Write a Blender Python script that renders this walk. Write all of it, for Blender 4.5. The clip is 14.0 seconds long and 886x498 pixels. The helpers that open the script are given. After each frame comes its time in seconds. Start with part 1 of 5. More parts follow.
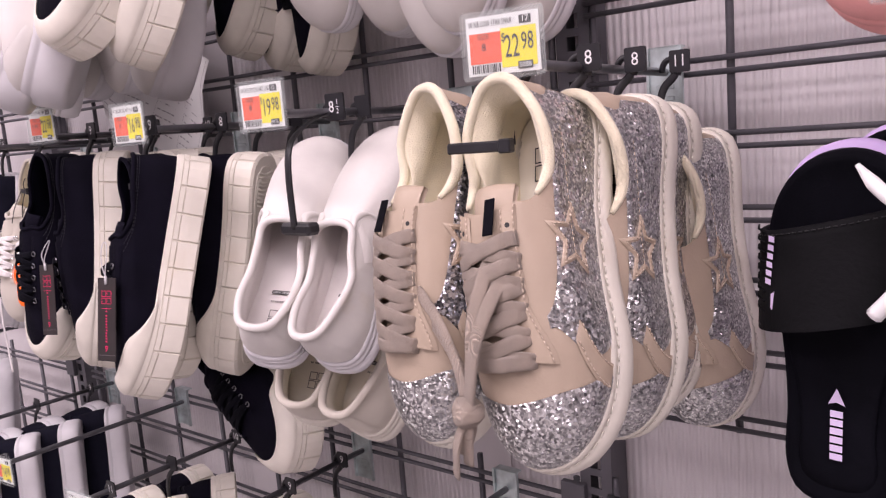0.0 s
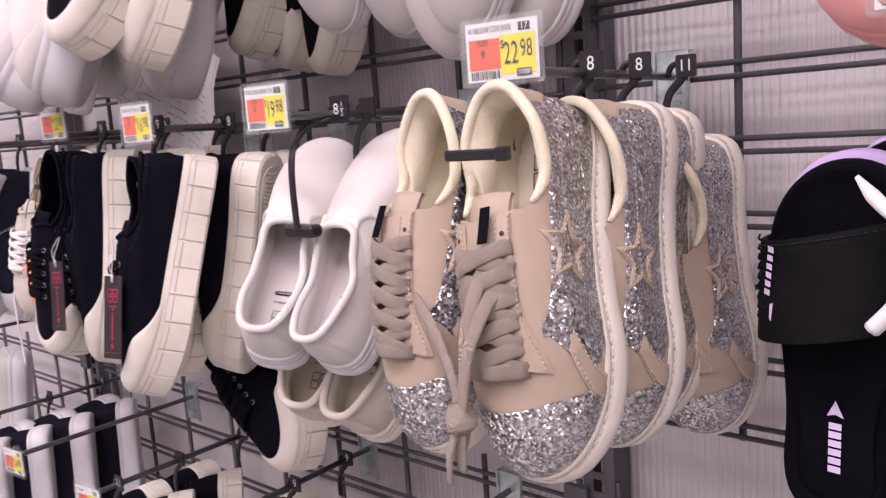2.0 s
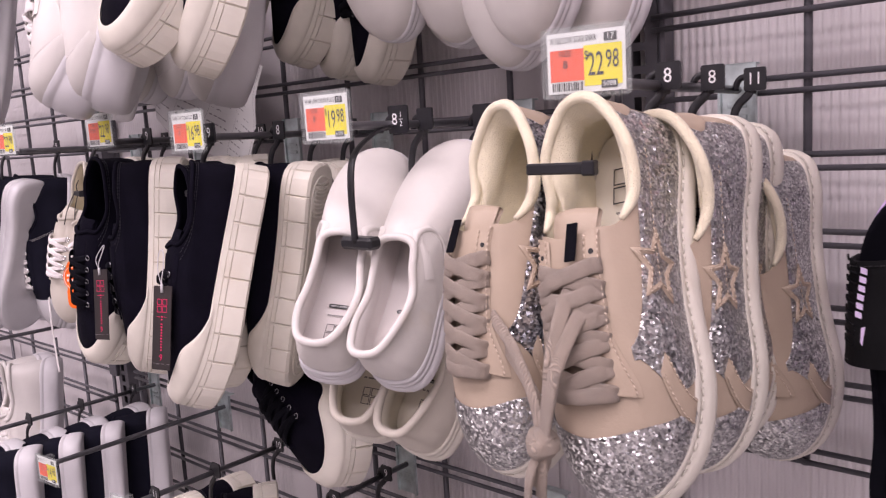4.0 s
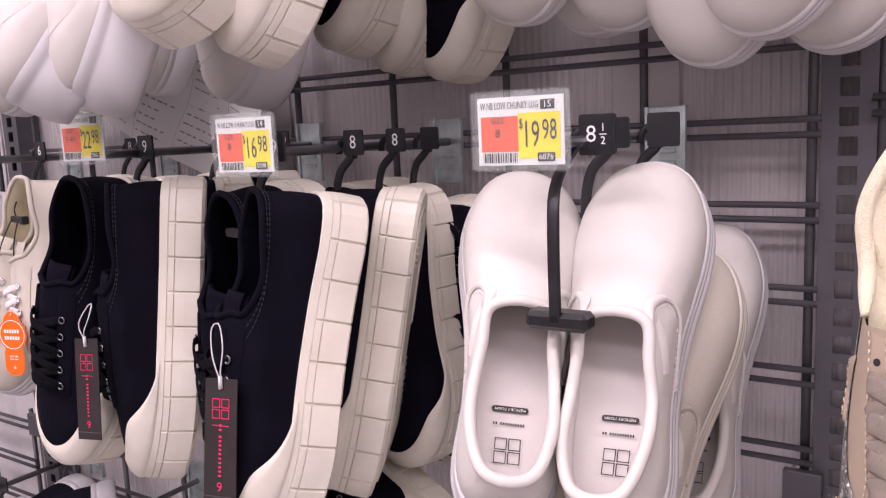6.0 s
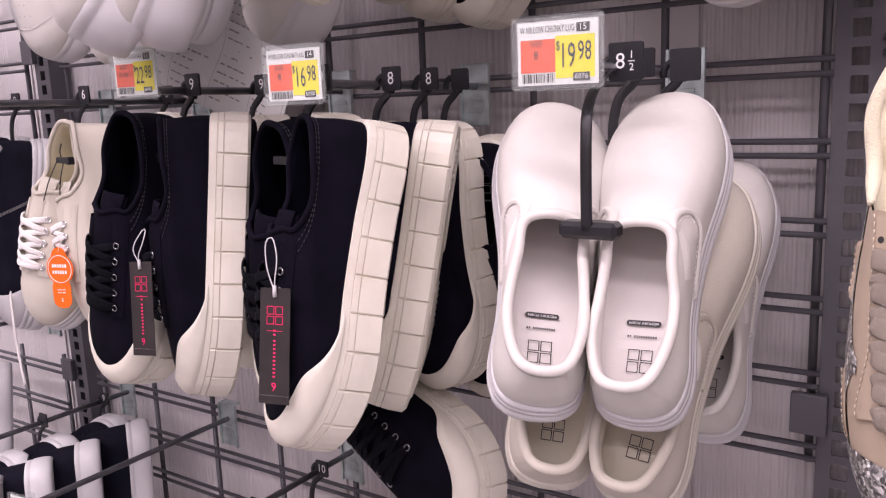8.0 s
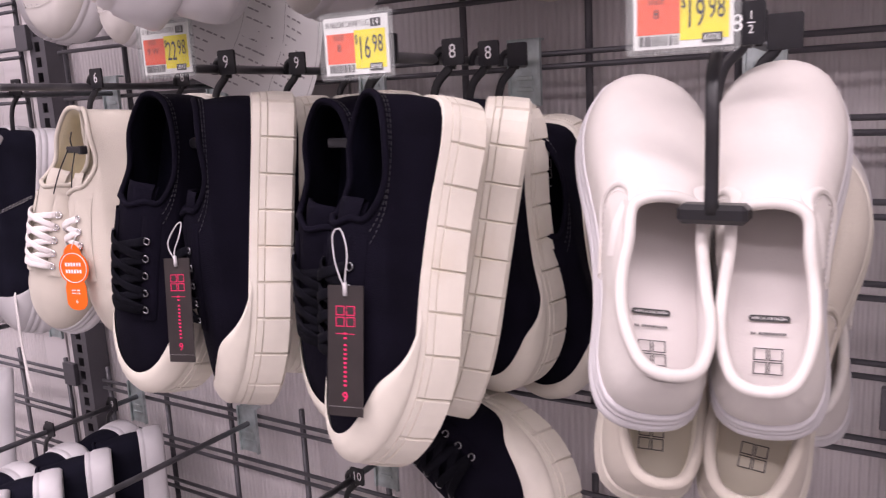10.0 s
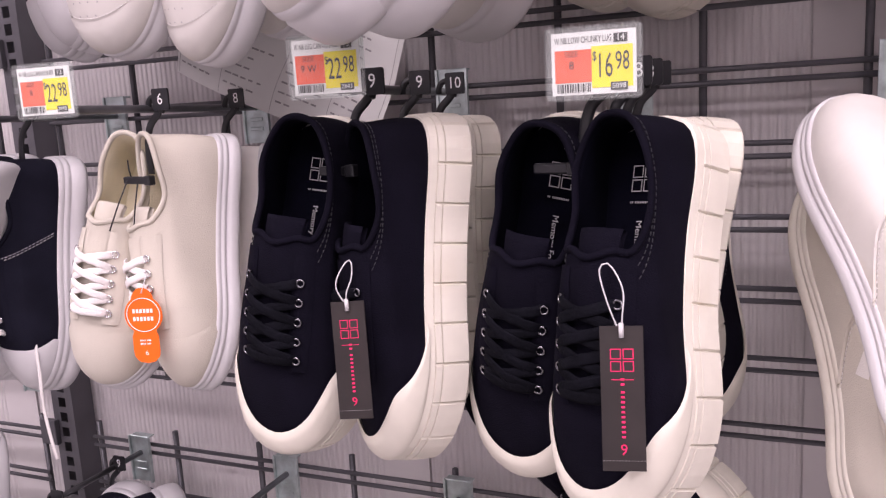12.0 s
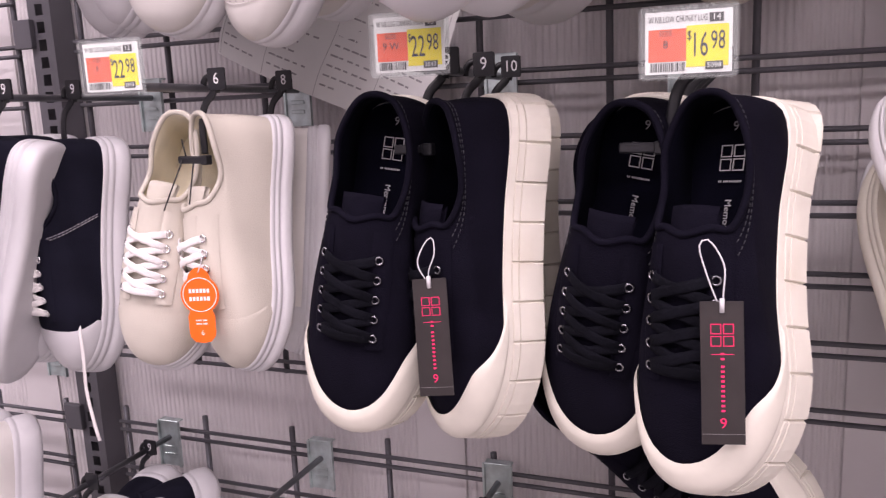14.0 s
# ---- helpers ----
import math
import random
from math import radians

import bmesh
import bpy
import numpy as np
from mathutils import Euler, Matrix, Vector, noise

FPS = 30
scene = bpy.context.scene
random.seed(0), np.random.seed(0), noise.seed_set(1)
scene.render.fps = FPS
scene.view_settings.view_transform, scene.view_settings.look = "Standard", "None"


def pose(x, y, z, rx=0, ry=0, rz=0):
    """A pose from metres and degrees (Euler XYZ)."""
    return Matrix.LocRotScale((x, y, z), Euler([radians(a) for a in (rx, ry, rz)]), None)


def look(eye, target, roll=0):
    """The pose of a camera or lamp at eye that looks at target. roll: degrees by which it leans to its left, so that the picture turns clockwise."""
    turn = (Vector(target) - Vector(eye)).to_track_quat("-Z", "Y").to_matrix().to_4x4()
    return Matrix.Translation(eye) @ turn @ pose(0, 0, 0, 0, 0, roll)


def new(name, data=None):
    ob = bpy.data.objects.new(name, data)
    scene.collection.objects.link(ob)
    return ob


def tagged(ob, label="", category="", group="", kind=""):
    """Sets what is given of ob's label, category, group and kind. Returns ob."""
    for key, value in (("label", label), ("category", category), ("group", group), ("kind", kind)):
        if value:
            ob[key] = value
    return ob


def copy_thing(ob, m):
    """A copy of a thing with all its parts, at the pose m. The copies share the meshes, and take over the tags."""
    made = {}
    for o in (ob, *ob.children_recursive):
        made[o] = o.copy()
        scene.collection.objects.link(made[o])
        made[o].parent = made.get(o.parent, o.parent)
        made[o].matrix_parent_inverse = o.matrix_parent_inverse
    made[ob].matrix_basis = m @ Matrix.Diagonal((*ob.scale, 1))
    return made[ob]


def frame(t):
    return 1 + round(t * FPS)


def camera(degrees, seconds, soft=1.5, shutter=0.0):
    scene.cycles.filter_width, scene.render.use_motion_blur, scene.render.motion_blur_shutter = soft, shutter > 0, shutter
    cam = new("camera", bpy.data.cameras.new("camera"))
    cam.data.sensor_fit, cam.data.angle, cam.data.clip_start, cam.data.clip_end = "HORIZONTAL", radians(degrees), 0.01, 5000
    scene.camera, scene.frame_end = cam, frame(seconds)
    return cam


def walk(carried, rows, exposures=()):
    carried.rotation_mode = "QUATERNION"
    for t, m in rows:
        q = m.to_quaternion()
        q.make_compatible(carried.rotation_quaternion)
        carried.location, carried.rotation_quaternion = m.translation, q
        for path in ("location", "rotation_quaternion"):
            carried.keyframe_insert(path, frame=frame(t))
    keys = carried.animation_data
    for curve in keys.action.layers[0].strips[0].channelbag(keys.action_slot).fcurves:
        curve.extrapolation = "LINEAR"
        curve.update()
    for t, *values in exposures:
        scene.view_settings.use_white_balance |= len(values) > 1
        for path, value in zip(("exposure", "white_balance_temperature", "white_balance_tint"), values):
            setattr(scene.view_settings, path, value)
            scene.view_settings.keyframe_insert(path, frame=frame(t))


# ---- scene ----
cam = camera(58.2, 14.0, soft=1.2, shutter=0.3)
PATH = [
    (0, (0.495, -0.823, 1.375), (-0.763, 0.702, 1.075), -4.6),
    (0.5, (0.478, -0.784, 1.363), (-0.766, 0.753, 1.061), -4.3),
    (1, (0.478, -0.769, 1.361), (-0.763, 0.77, 1.055), -4.2),
    (1.5, (0.482, -0.776, 1.363), (-0.772, 0.751, 1.053), -4.1),
    (2, (0.506, -0.813, 1.382), (-0.784, 0.683, 1.073), -4.1),
    (2.2, (0.518, -0.832, 1.388), (-0.796, 0.644, 1.082), -4.2),
    (4.3, (0.426, -0.825, 1.386), (-0.886, 0.659, 1.11), -3.2),
    (4.5, (0.356, -0.814, 1.394), (-0.922, 0.7, 1.121), -3.1),
    (5, (0.208, -0.79, 1.411), (-0.983, 0.793, 1.132), -3.0),
    (5.5, (0.128, -0.773, 1.414), (-1.0, 0.855, 1.133), -2.8),
    (6, (0.113, -0.769, 1.412), (-0.973, 0.884, 1.115), -2.6),
    (6.5, (0.113, -0.785, 1.401), (-0.962, 0.872, 1.087), -2.3),
    (7, (0.118, -0.819, 1.382), (-0.972, 0.824, 1.048), -2.1),
    (7.2, (0.122, -0.826, 1.384), (-0.977, 0.807, 1.029), -2.0),
    (9.3, (0.097, -0.826, 1.367), (-0.993, 0.813, 1.01), -2.7),
    (9.5, (0.083, -0.82, 1.37), (-1.008, 0.814, 0.996), -2.5),
    (10, (0.021, -0.811, 1.368), (-1.035, 0.845, 0.991), -2.9),
    (10.5, (-0.09, -0.809, 1.366), (-1.092, 0.882, 0.997), -3.2),
    (11, (-0.155, -0.806, 1.375), (-1.084, 0.926, 1.008), -3.2),
    (11.5, (-0.199, -0.842, 1.379), (-1.046, 0.934, 1.023), -3.2),
    (12, (-0.23, -0.879, 1.382), (-1.006, 0.932, 1.037), -3.2),
    (12.5, (-0.254, -0.908, 1.378), (-0.972, 0.928, 1.042), -3.0),
    (13, (-0.272, -0.913, 1.378), (-0.959, 0.935, 1.043), -2.9),
    (13.5, (-0.287, -0.907, 1.373), (-0.98, 0.937, 1.028), -2.7),
    (14, (-0.298, -0.912, 1.374), (-1.033, 0.913, 1.013), -2.5),
]
walk(cam, [(t, look(eye, target, roll)) for t, eye, target, roll in PATH],
     [(0, -0.08), (2.2, -0.08), (4.5, -0.16), (6.5, -0.04), (9.5, -0.04), (11.0, 0.06), (14.0, 0.14)])

# ---- world and light ----
world = bpy.data.worlds.new("store_world")
scene.world = world
world.use_nodes = True
world.node_tree.nodes["Background"].inputs[0].default_value = (0.80, 0.68, 0.74, 1)
world.node_tree.nodes["Background"].inputs[1].default_value = 0.05


def strip_light(x, y, z, sx, sy, watts):
    lamp = bpy.data.lights.new("ceiling_tube_light", "AREA")
    lamp.shape, lamp.size, lamp.size_y, lamp.energy = "RECTANGLE", sx, sy, watts
    lamp.color = LAMP_COLOUR
    ob = new("ceiling_tube_light", lamp)
    ob.matrix_world = pose(x, y, z)
    return ob


LAMP_COLOUR = (1.0, 0.845, 0.925)
for lx in (-2.6, 0.0, 2.6):
    strip_light(lx, -1.7, 3.55, 2.3, 0.35, 49)
strip_light(0.0, -3.4, 3.55, 6.0, 0.35, 120)

# ---- materials ----


def material(name):
    m = bpy.data.materials.new(name)
    m.use_nodes = True
    return m, m.node_tree, m.node_tree.nodes["Principled BSDF"]


def link(t, a, b):
    t.links.new(a, b)


def noise_node(t, scale, detail=4.0, coords="Object", stretch=None):
    tc = t.nodes.new("ShaderNodeTexCoord")
    n = t.nodes.new("ShaderNodeTexNoise")
    n.inputs["Scale"].default_value = scale
    n.inputs["Detail"].default_value = detail
    if stretch:
        mp = t.nodes.new("ShaderNodeMapping")
        mp.inputs["Scale"].default_value = stretch
        link(t, tc.outputs[coords], mp.inputs[0])
        link(t, mp.outputs[0], n.inputs[0])
    else:
        link(t, tc.outputs[coords], n.inputs[0])
    return n


def ramp(t, source, stops):
    r = t.nodes.new("ShaderNodeValToRGB")
    while len(r.color_ramp.elements) < len(stops):
        r.color_ramp.elements.new(0.5)
    for e, (p, c) in zip(r.color_ramp.elements, stops):
        e.position, e.color = p, (*c, 1)
    link(t, source, r.inputs[0])
    return r


def surface(name, colour, rough=0.6, metal=0.0, mottle=0.06, mottle_scale=9.0, bump=0.0, bump_scale=300.0,
            sheen=0.0, coat=0.0, weave=None, dirt=None):
    """A worn surface: base colour with soft mottling and stains, and fine relief."""
    m, t, b = material(name)
    n = noise_node(t, mottle_scale, 5)
    lo = tuple(max(0, c * (1 - mottle * 1.6)) for c in colour)
    hi = tuple(min(1, c * (1 + mottle)) for c in colour)
    r = ramp(t, n.outputs[0], [(0.32, lo), (0.62, hi)])
    out = r.outputs[0]
    if dirt:
        d = noise_node(t, 23.0, 8)
        mask = ramp(t, d.outputs[0], [(0.60, (0, 0, 0)), (0.78, (1, 1, 1))])
        mix = t.nodes.new("ShaderNodeMix")
        mix.data_type = "RGBA"
        half = t.nodes.new("ShaderNodeMath")
        half.operation = "MULTIPLY"
        half.inputs[1].default_value = 0.45
        link(t, mask.outputs[0], half.inputs[0])
        link(t, half.outputs[0], mix.inputs[0])
        link(t, out, mix.inputs[6])
        mix.inputs[7].default_value = (*dirt, 1)
        out = mix.outputs[2]
    link(t, out, b.inputs["Base Color"])
    b.inputs["Roughness"].default_value = rough
    b.inputs["Metallic"].default_value = metal
    b.inputs["Sheen Weight"].default_value = sheen
    b.inputs["Specular IOR Level"].default_value = 0.5 if max(colour) > 0.02 or rough < 0.6 else 0.06
    b.inputs["Coat Weight"].default_value = coat
    if bump > 0:
        if weave:
            tc = t.nodes.new("ShaderNodeTexCoord")
            waves = []
            for axis in weave[1]:
                w = t.nodes.new("ShaderNodeTexWave")
                w.bands_direction = axis
                w.inputs["Scale"].default_value = weave[0]
                w.inputs["Distortion"].default_value = 0.6
                w.inputs["Detail"].default_value = 1.0
                link(t, tc.outputs["Object"], w.inputs[0])
                waves.append(w)
            src = waves[0].outputs[1]
            if len(waves) > 1:
                mx = t.nodes.new("ShaderNodeMath")
                mx.operation = "MAXIMUM"
                link(t, waves[0].outputs[1], mx.inputs[0])
                link(t, waves[1].outputs[1], mx.inputs[1])
                src = mx.outputs[0]
        else:
            src = noise_node(t, bump_scale, 3).outputs[0]
        bp = t.nodes.new("ShaderNodeBump")
        bp.inputs["Strength"].default_value = bump
        bp.inputs["Distance"].default_value = 0.001
        link(t, src, bp.inputs["Height"])
        link(t, bp.outputs[0], b.inputs["Normal"])
    return m


def glitter_material(name, dark, light):
    m, t, b = material(name)
    tc = t.nodes.new("ShaderNodeTexCoord")
    v = t.nodes.new("ShaderNodeTexVoronoi")
    v.inputs["Scale"].default_value = 620.0
    link(t, tc.outputs["Object"], v.inputs[0])
    sep = t.nodes.new("ShaderNodeSeparateColor")
    link(t, v.outputs["Color"], sep.inputs[0])
    r = ramp(t, sep.outputs[0], [(0.0, dark), (0.5, tuple((a + c) / 2.6 for a, c in zip(dark, light))), (1.0, light)])
    link(t, r.outputs[0], b.inputs["Base Color"])
    b.inputs["Metallic"].default_value = 0.9
    b.inputs["Roughness"].default_value = 0.28
    geo = t.nodes.new("ShaderNodeNewGeometry")
    sub = t.nodes.new("ShaderNodeVectorMath")
    sub.operation = "SUBTRACT"
    link(t, v.outputs["Color"], sub.inputs[0])
    sub.inputs[1].default_value = (0.5, 0.5, 0.5)
    sc = t.nodes.new("ShaderNodeVectorMath")
    sc.operation = "SCALE"
    sc.inputs["Scale"].default_value = 1.15
    link(t, sub.outputs[0], sc.inputs[0])
    ad = t.nodes.new("ShaderNodeVectorMath")
    link(t, geo.outputs["Normal"], ad.inputs[0])
    link(t, sc.outputs[0], ad.inputs[1])
    nm = t.nodes.new("ShaderNodeVectorMath")
    nm.operation = "NORMALIZE"
    link(t, ad.outputs[0], nm.inputs[0])
    link(t, nm.outputs[0], b.inputs["Normal"])
    return m


def clear_material(name, tint=(0.97, 0.985, 0.98), rough=0.06, see=0.94):
    m, t, b = material(name)
    b.inputs["Base Color"].default_value = (*tint, 1)
    b.inputs["Roughness"].default_value = rough
    tr = t.nodes.new("ShaderNodeBsdfTransparent")
    tr.inputs[0].default_value = (*tint, 1)
    mx = t.nodes.new("ShaderNodeMixShader")
    mx.inputs[0].default_value = see
    link(t, b.outputs[0], mx.inputs[1])
    link(t, tr.outputs[0], mx.inputs[2])
    link(t, mx.outputs[0], t.nodes["Material Output"].inputs[0])
    return m


M = {
    "wire": surface("grey_painted_wire", (0.085, 0.083, 0.095), 0.42, 0.25, 0.12, 14, 0.12, 500),
    "upright": surface("grey_powder_coat", (0.10, 0.097, 0.11), 0.5, 0.2, 0.1, 10, 0.15, 700),
    "zinc": surface("zinc_plate", (0.55, 0.63, 0.63), 0.38, 0.8, 0.2, 40, 0.1, 90),
    "peg": surface("grey_peg_bar", (0.15, 0.15, 0.165), 0.33, 0.7, 0.12, 30, 0.06, 200),
    "gunmetal": surface("dark_eyelet_metal", (0.22, 0.22, 0.24), 0.25, 1.0, 0.1, 40),
    "chrome": surface("chrome", (0.75, 0.75, 0.77), 0.14, 1.0, 0.04, 30),
    "board": surface("fluted_board", (0.63, 0.60, 0.61), 0.55, 0, 0.05, 3, 0.1, 60),
    "black_plastic": surface("black_plastic", (0.012, 0.012, 0.015), 0.38, 0, 0.2, 40, 0.15, 500),
    "tag_white": surface("white_print", (0.82, 0.82, 0.82), 0.6, 0, 0.02),
    "paper": surface("white_card", (0.80, 0.80, 0.79), 0.55, 0, 0.02, 20),
    "orange": surface("orange_red_print", (0.86, 0.10, 0.035), 0.5, 0, 0.04, 20),
    "yellow": surface("yellow_print", (0.88, 0.74, 0.012), 0.5, 0, 0.04, 20),
    "ink": surface("black_ink", (0.02, 0.02, 0.022), 0.6, 0, 0.02),
    "grey_ink": surface("grey_ink", (0.36, 0.35, 0.36), 0.7, 0, 0.1, 60),
    "pink": surface("magenta_print", (0.80, 0.015, 0.13), 0.5, 0, 0.02),
    "tag_card": surface("charcoal_card", (0.022, 0.017, 0.017), 0.45, 0, 0.15, 30, 0.05, 300),
    "wn_orange": surface("bright_orange_card", (0.93, 0.145, 0.004), 0.5, 0, 0.03, 20),
    "clear": clear_material("clear_plastic"),
    "bag": clear_material("clear_bag", (0.95, 0.94, 0.97), 0.18, 0.62),
    "black_canvas": surface("black_canvas", (0.0049, 0.0043, 0.0092), 0.9, 0, 0.15, 22, 0.5, 900, 0.0),
    "black_lining": surface("navy_black_lining", (0.0014, 0.0014, 0.0045), 0.95, 0, 0.2, 30, 0.3, 500, 0.0),
    "black_lace": surface("black_lace", (0.005, 0.005, 0.008), 0.85, 0, 0.2, 60, 0.6, 500, 0.0),
    "cream_rubber": surface("off_white_rubber", (0.71, 0.675, 0.595), 0.5, 0, 0.045, 24, 0.06, 260, dirt=(0.62, 0.56, 0.46)),
    "white_rubber": surface("white_rubber", (0.63, 0.62, 0.64), 0.45, 0, 0.03, 24, 0.05, 260),
    "white_leather": surface("white_smooth_upper", (0.67, 0.645, 0.615), 0.55, 0, 0.06, 9, 0.25, 120, dirt=(0.60, 0.53, 0.41)),
    "white_canvas": surface("white_canvas", (0.80, 0.77, 0.74), 0.85, 0, 0.04, 12, 0.4, 900, 0.15),
    "cream_canvas": surface("cream_canvas", (0.58, 0.54, 0.47), 0.8, 0, 0.05, 14, 0.4, 900, 0.1),
    "white_insole": surface("white_insole", (0.70, 0.665, 0.645), 0.7, 0, 0.03, 18, 0.15, 600),
    "cream_lining": surface("cream_terry_lining", (0.80, 0.735, 0.555), 0.95, 0, 0.05, 50, 0.9, 900, 0.4),
    "cream_insole": surface("cream_insole", (0.80, 0.755, 0.64), 0.7, 0, 0.03, 18, 0.1, 600),
    "beige_leather": surface("beige_smooth_upper", (0.435, 0.350, 0.268), 0.55, 0, 0.05, 16, 0.16, 500),
    "beige_lace": surface("beige_cotton_lace", (0.45, 0.365, 0.295), 0.9, 0, 0.07, 60, 0.85, 300, 0.3, 0, (700, "XY")),
    "black_thread": surface("black_thread", (0.035, 0.034, 0.042), 0.8, 0, 0.1, 60),
    "white_lace": surface("white_cotton_lace", (0.80, 0.77, 0.76), 0.9, 0, 0.04, 60, 0.7, 600, 0.2),
    "beige_thread": surface("beige_thread", (0.62, 0.52, 0.42), 0.8, 0, 0.05),
    "glitter": glitter_material("silver_glitter", (0.26, 0.26, 0.27), (0.97, 0.96, 0.95)),
    # the same silver glitter with the shade between the shoes put into its colour
    "glitter_shaded": glitter_material("shaded_silver_glitter", (0.07, 0.07, 0.085), (0.75, 0.76, 0.80)),
    "slide_black": surface("black_foam", (0.0035, 0.0035, 0.006), 0.75, 0, 0.15, 20, 0.25, 600),
    "slide_strap": surface("black_strap_vinyl", (0.007, 0.007, 0.008), 0.62, 0, 0.15, 20, 0.4, 260),
    "lilac": surface("lilac_rubber", (0.62, 0.46, 0.80), 0.5, 0, 0.04, 20),
    "lilac_print": surface("lilac_print", (0.72, 0.60, 0.85), 0.5, 0, 0.03, 20),
    "salmon": surface("salmon_foam", (0.80, 0.37, 0.35), 0.55, 0, 0.05, 20, 0.2, 500),
    "clog_white": surface("white_foam", (0.80, 0.78, 0.80), 0.5, 0, 0.03, 15, 0.1, 300),
    "navy_canvas": surface("navy_black_canvas", (0.010, 0.010, 0.018), 0.9, 0, 0.15, 22, 0.5, 900, 0.0),
    "brown": surface("brown_lining", (0.12, 0.035, 0.02), 0.7, 0, 0.1, 20),
    "floor": surface("vinyl_floor", (0.34, 0.33, 0.32), 0.3, 0, 0.05, 2),
    "ceiling": surface("ceiling_white", (0.78, 0.78, 0.78), 0.8, 0, 0.02, 2),
    "far_wall": surface("opposite_shelving", (0.50, 0.48, 0.49), 0.7, 0, 0.25, 1.2),
    "lamp": None,
}
lamp_mat, lt, lb = material("lit_tube")
lb.inputs["Emission Color"].default_value = (*LAMP_COLOUR, 1)
lb.inputs["Emission Strength"].default_value = 6.0
M["lamp"] = lamp_mat

# ---- mesh helpers ----
V = Vector


def mesh_data(name, verts, faces, mat, smooth=True):
    me = bpy.data.meshes.new(name)
    me.from_pydata([tuple(v) for v in verts], [], faces)
    if smooth:
        me.polygons.foreach_set("use_smooth", [True] * len(me.polygons))
    for one in (mat if isinstance(mat, (list, tuple)) else [mat]):
        me.materials.append(one)
    return me


def part(name, verts, faces, mat, parent=None, label="", smooth=True):
    ob = new(name, mesh_data(name, verts, faces, mat, smooth))
    if parent is not None:
        ob.parent = parent
    return tagged(ob, label)


def thing(name, m=None, label="", category="", group="", kind=""):
    ob = new(name)
    ob.empty_display_size = 0.02
    if m is not None:
        ob.matrix_basis = m
    return tagged(ob, label, category, group, kind)


class Geo:
    """Gathers vertices and faces of one mesh."""

    def __init__(self):
        self.v, self.f = [], []

    def add(self, verts, faces):
        n = len(self.v)
        self.v += [V(p) for p in verts]
        self.f += [tuple(i + n for i in f) for f in faces]
        return self

    def box(self, x0, y0, z0, x1, y1, z1, bevel=0.0):
        if bevel <= 0:
            vs = [(x, y, z) for z in (z0, z1) for y in (y0, y1) for x in (x0, x1)]
            return self.add(vs, [(0, 2, 3, 1), (4, 5, 7, 6), (0, 1, 5, 4), (1, 3, 7, 5), (3, 2, 6, 7), (2, 0, 4, 6)])
        b = bevel
        rings = []
        for z, k in ((z0, b), (z0 + b, 0), (z1 - b, 0), (z1, b)):
            rings.append([(x0 + k + b * (k == 0), y0 + k, z), (x1 - k - b * (k == 0), y0 + k, z), (x1 - k, y0 + k + b * (k == 0), z),
                          (x1 - k, y1 - k - b * (k == 0), z), (x1 - k - b * (k == 0), y1 - k, z), (x0 + k + b * (k == 0), y1 - k, z),
                          (x0 + k, y1 - k - b * (k == 0), z), (x0 + k, y0 + k + b * (k == 0), z)])
        return self.loft(rings, True, True)

    def loft(self, rings, closed=True, caps=False):
        n = len(rings[0])
        fs = []
        for r in range(len(rings) - 1):
            for i in range(n if closed else n - 1):
                j = (i + 1) % n
                fs.append((r * n + i, r * n + j, (r + 1) * n + j, (r + 1) * n + i))
        if caps:
            fs.append(tuple(range(n))[::-1])
            fs.append(tuple(range((len(rings) - 1) * n, len(rings) * n)))
        return self.add([p for r in rings for p in r], fs)

    def tube(self, pts, r, sides=8, caps=True, closed=False, taper=None):
        pts = [V(p) for p in pts]
        rings, n = [], len(pts)
        up = None
        for i, p in enumerate(pts):
            a = pts[(i - 1) % n] if closed or i > 0 else p
            c = pts[(i + 1) % n] if closed or i < n - 1 else p
            d = (c - a).normalized()
            if up is None:
                up = d.orthogonal().normalized()
            up = (up - d * up.dot(d))
            up = up.normalized() if up.length > 1e-6 else d.orthogonal().normalized()
            side = d.cross(up)
            k = r * (taper[i] if taper else 1)
            rings.append([p + (up * math.cos(q) + side * math.sin(q)) * k for q in (2 * math.pi * s / sides for s in range(sides))])
        if closed:
            rings.append(rings[0])
        return self.loft(rings, True, caps and not closed)

    def ribbon(self, pts, normals, w, th):
        """A flat lace: rounded flat section along pts."""
        pts = [V(p) for p in pts]
        rings, n = [], len(pts)
        for i, p in enumerate(pts):
            d = (pts[min(i + 1, n - 1)] - pts[max(i - 1, 0)]).normalized()
            nn = V(normals[i])
            nn = (nn - d * nn.dot(d)).normalized()
            s = d.cross(nn)
            rings.append([p + s * (w / 2 * a) + nn * (th / 2 * b) for a, b in
                          ((-1, 0), (-0.8, 0.8), (-0.3, 1.0), (0.3, 1.0), (0.8, 0.8), (1, 0), (0.8, -0.8), (-0.8, -0.8))])
        return self.loft(rings, True, True)

    def plate(self, outline, z0, z1):
        """A flat plate: closed outline of (x, y) between z0 and z1."""
        n = len(outline)
        self.loft([[(x, y, z0) for x, y in outline], [(x, y, z1) for x, y in outline]], True, True)
        return self

    def part(self, name, mat, parent=None, label="", smooth=True):
        return part(name, self.v, self.f, mat, parent, label, smooth)

    def moved(self, m):
        self.v = [m @ p for p in self.v]
        return self


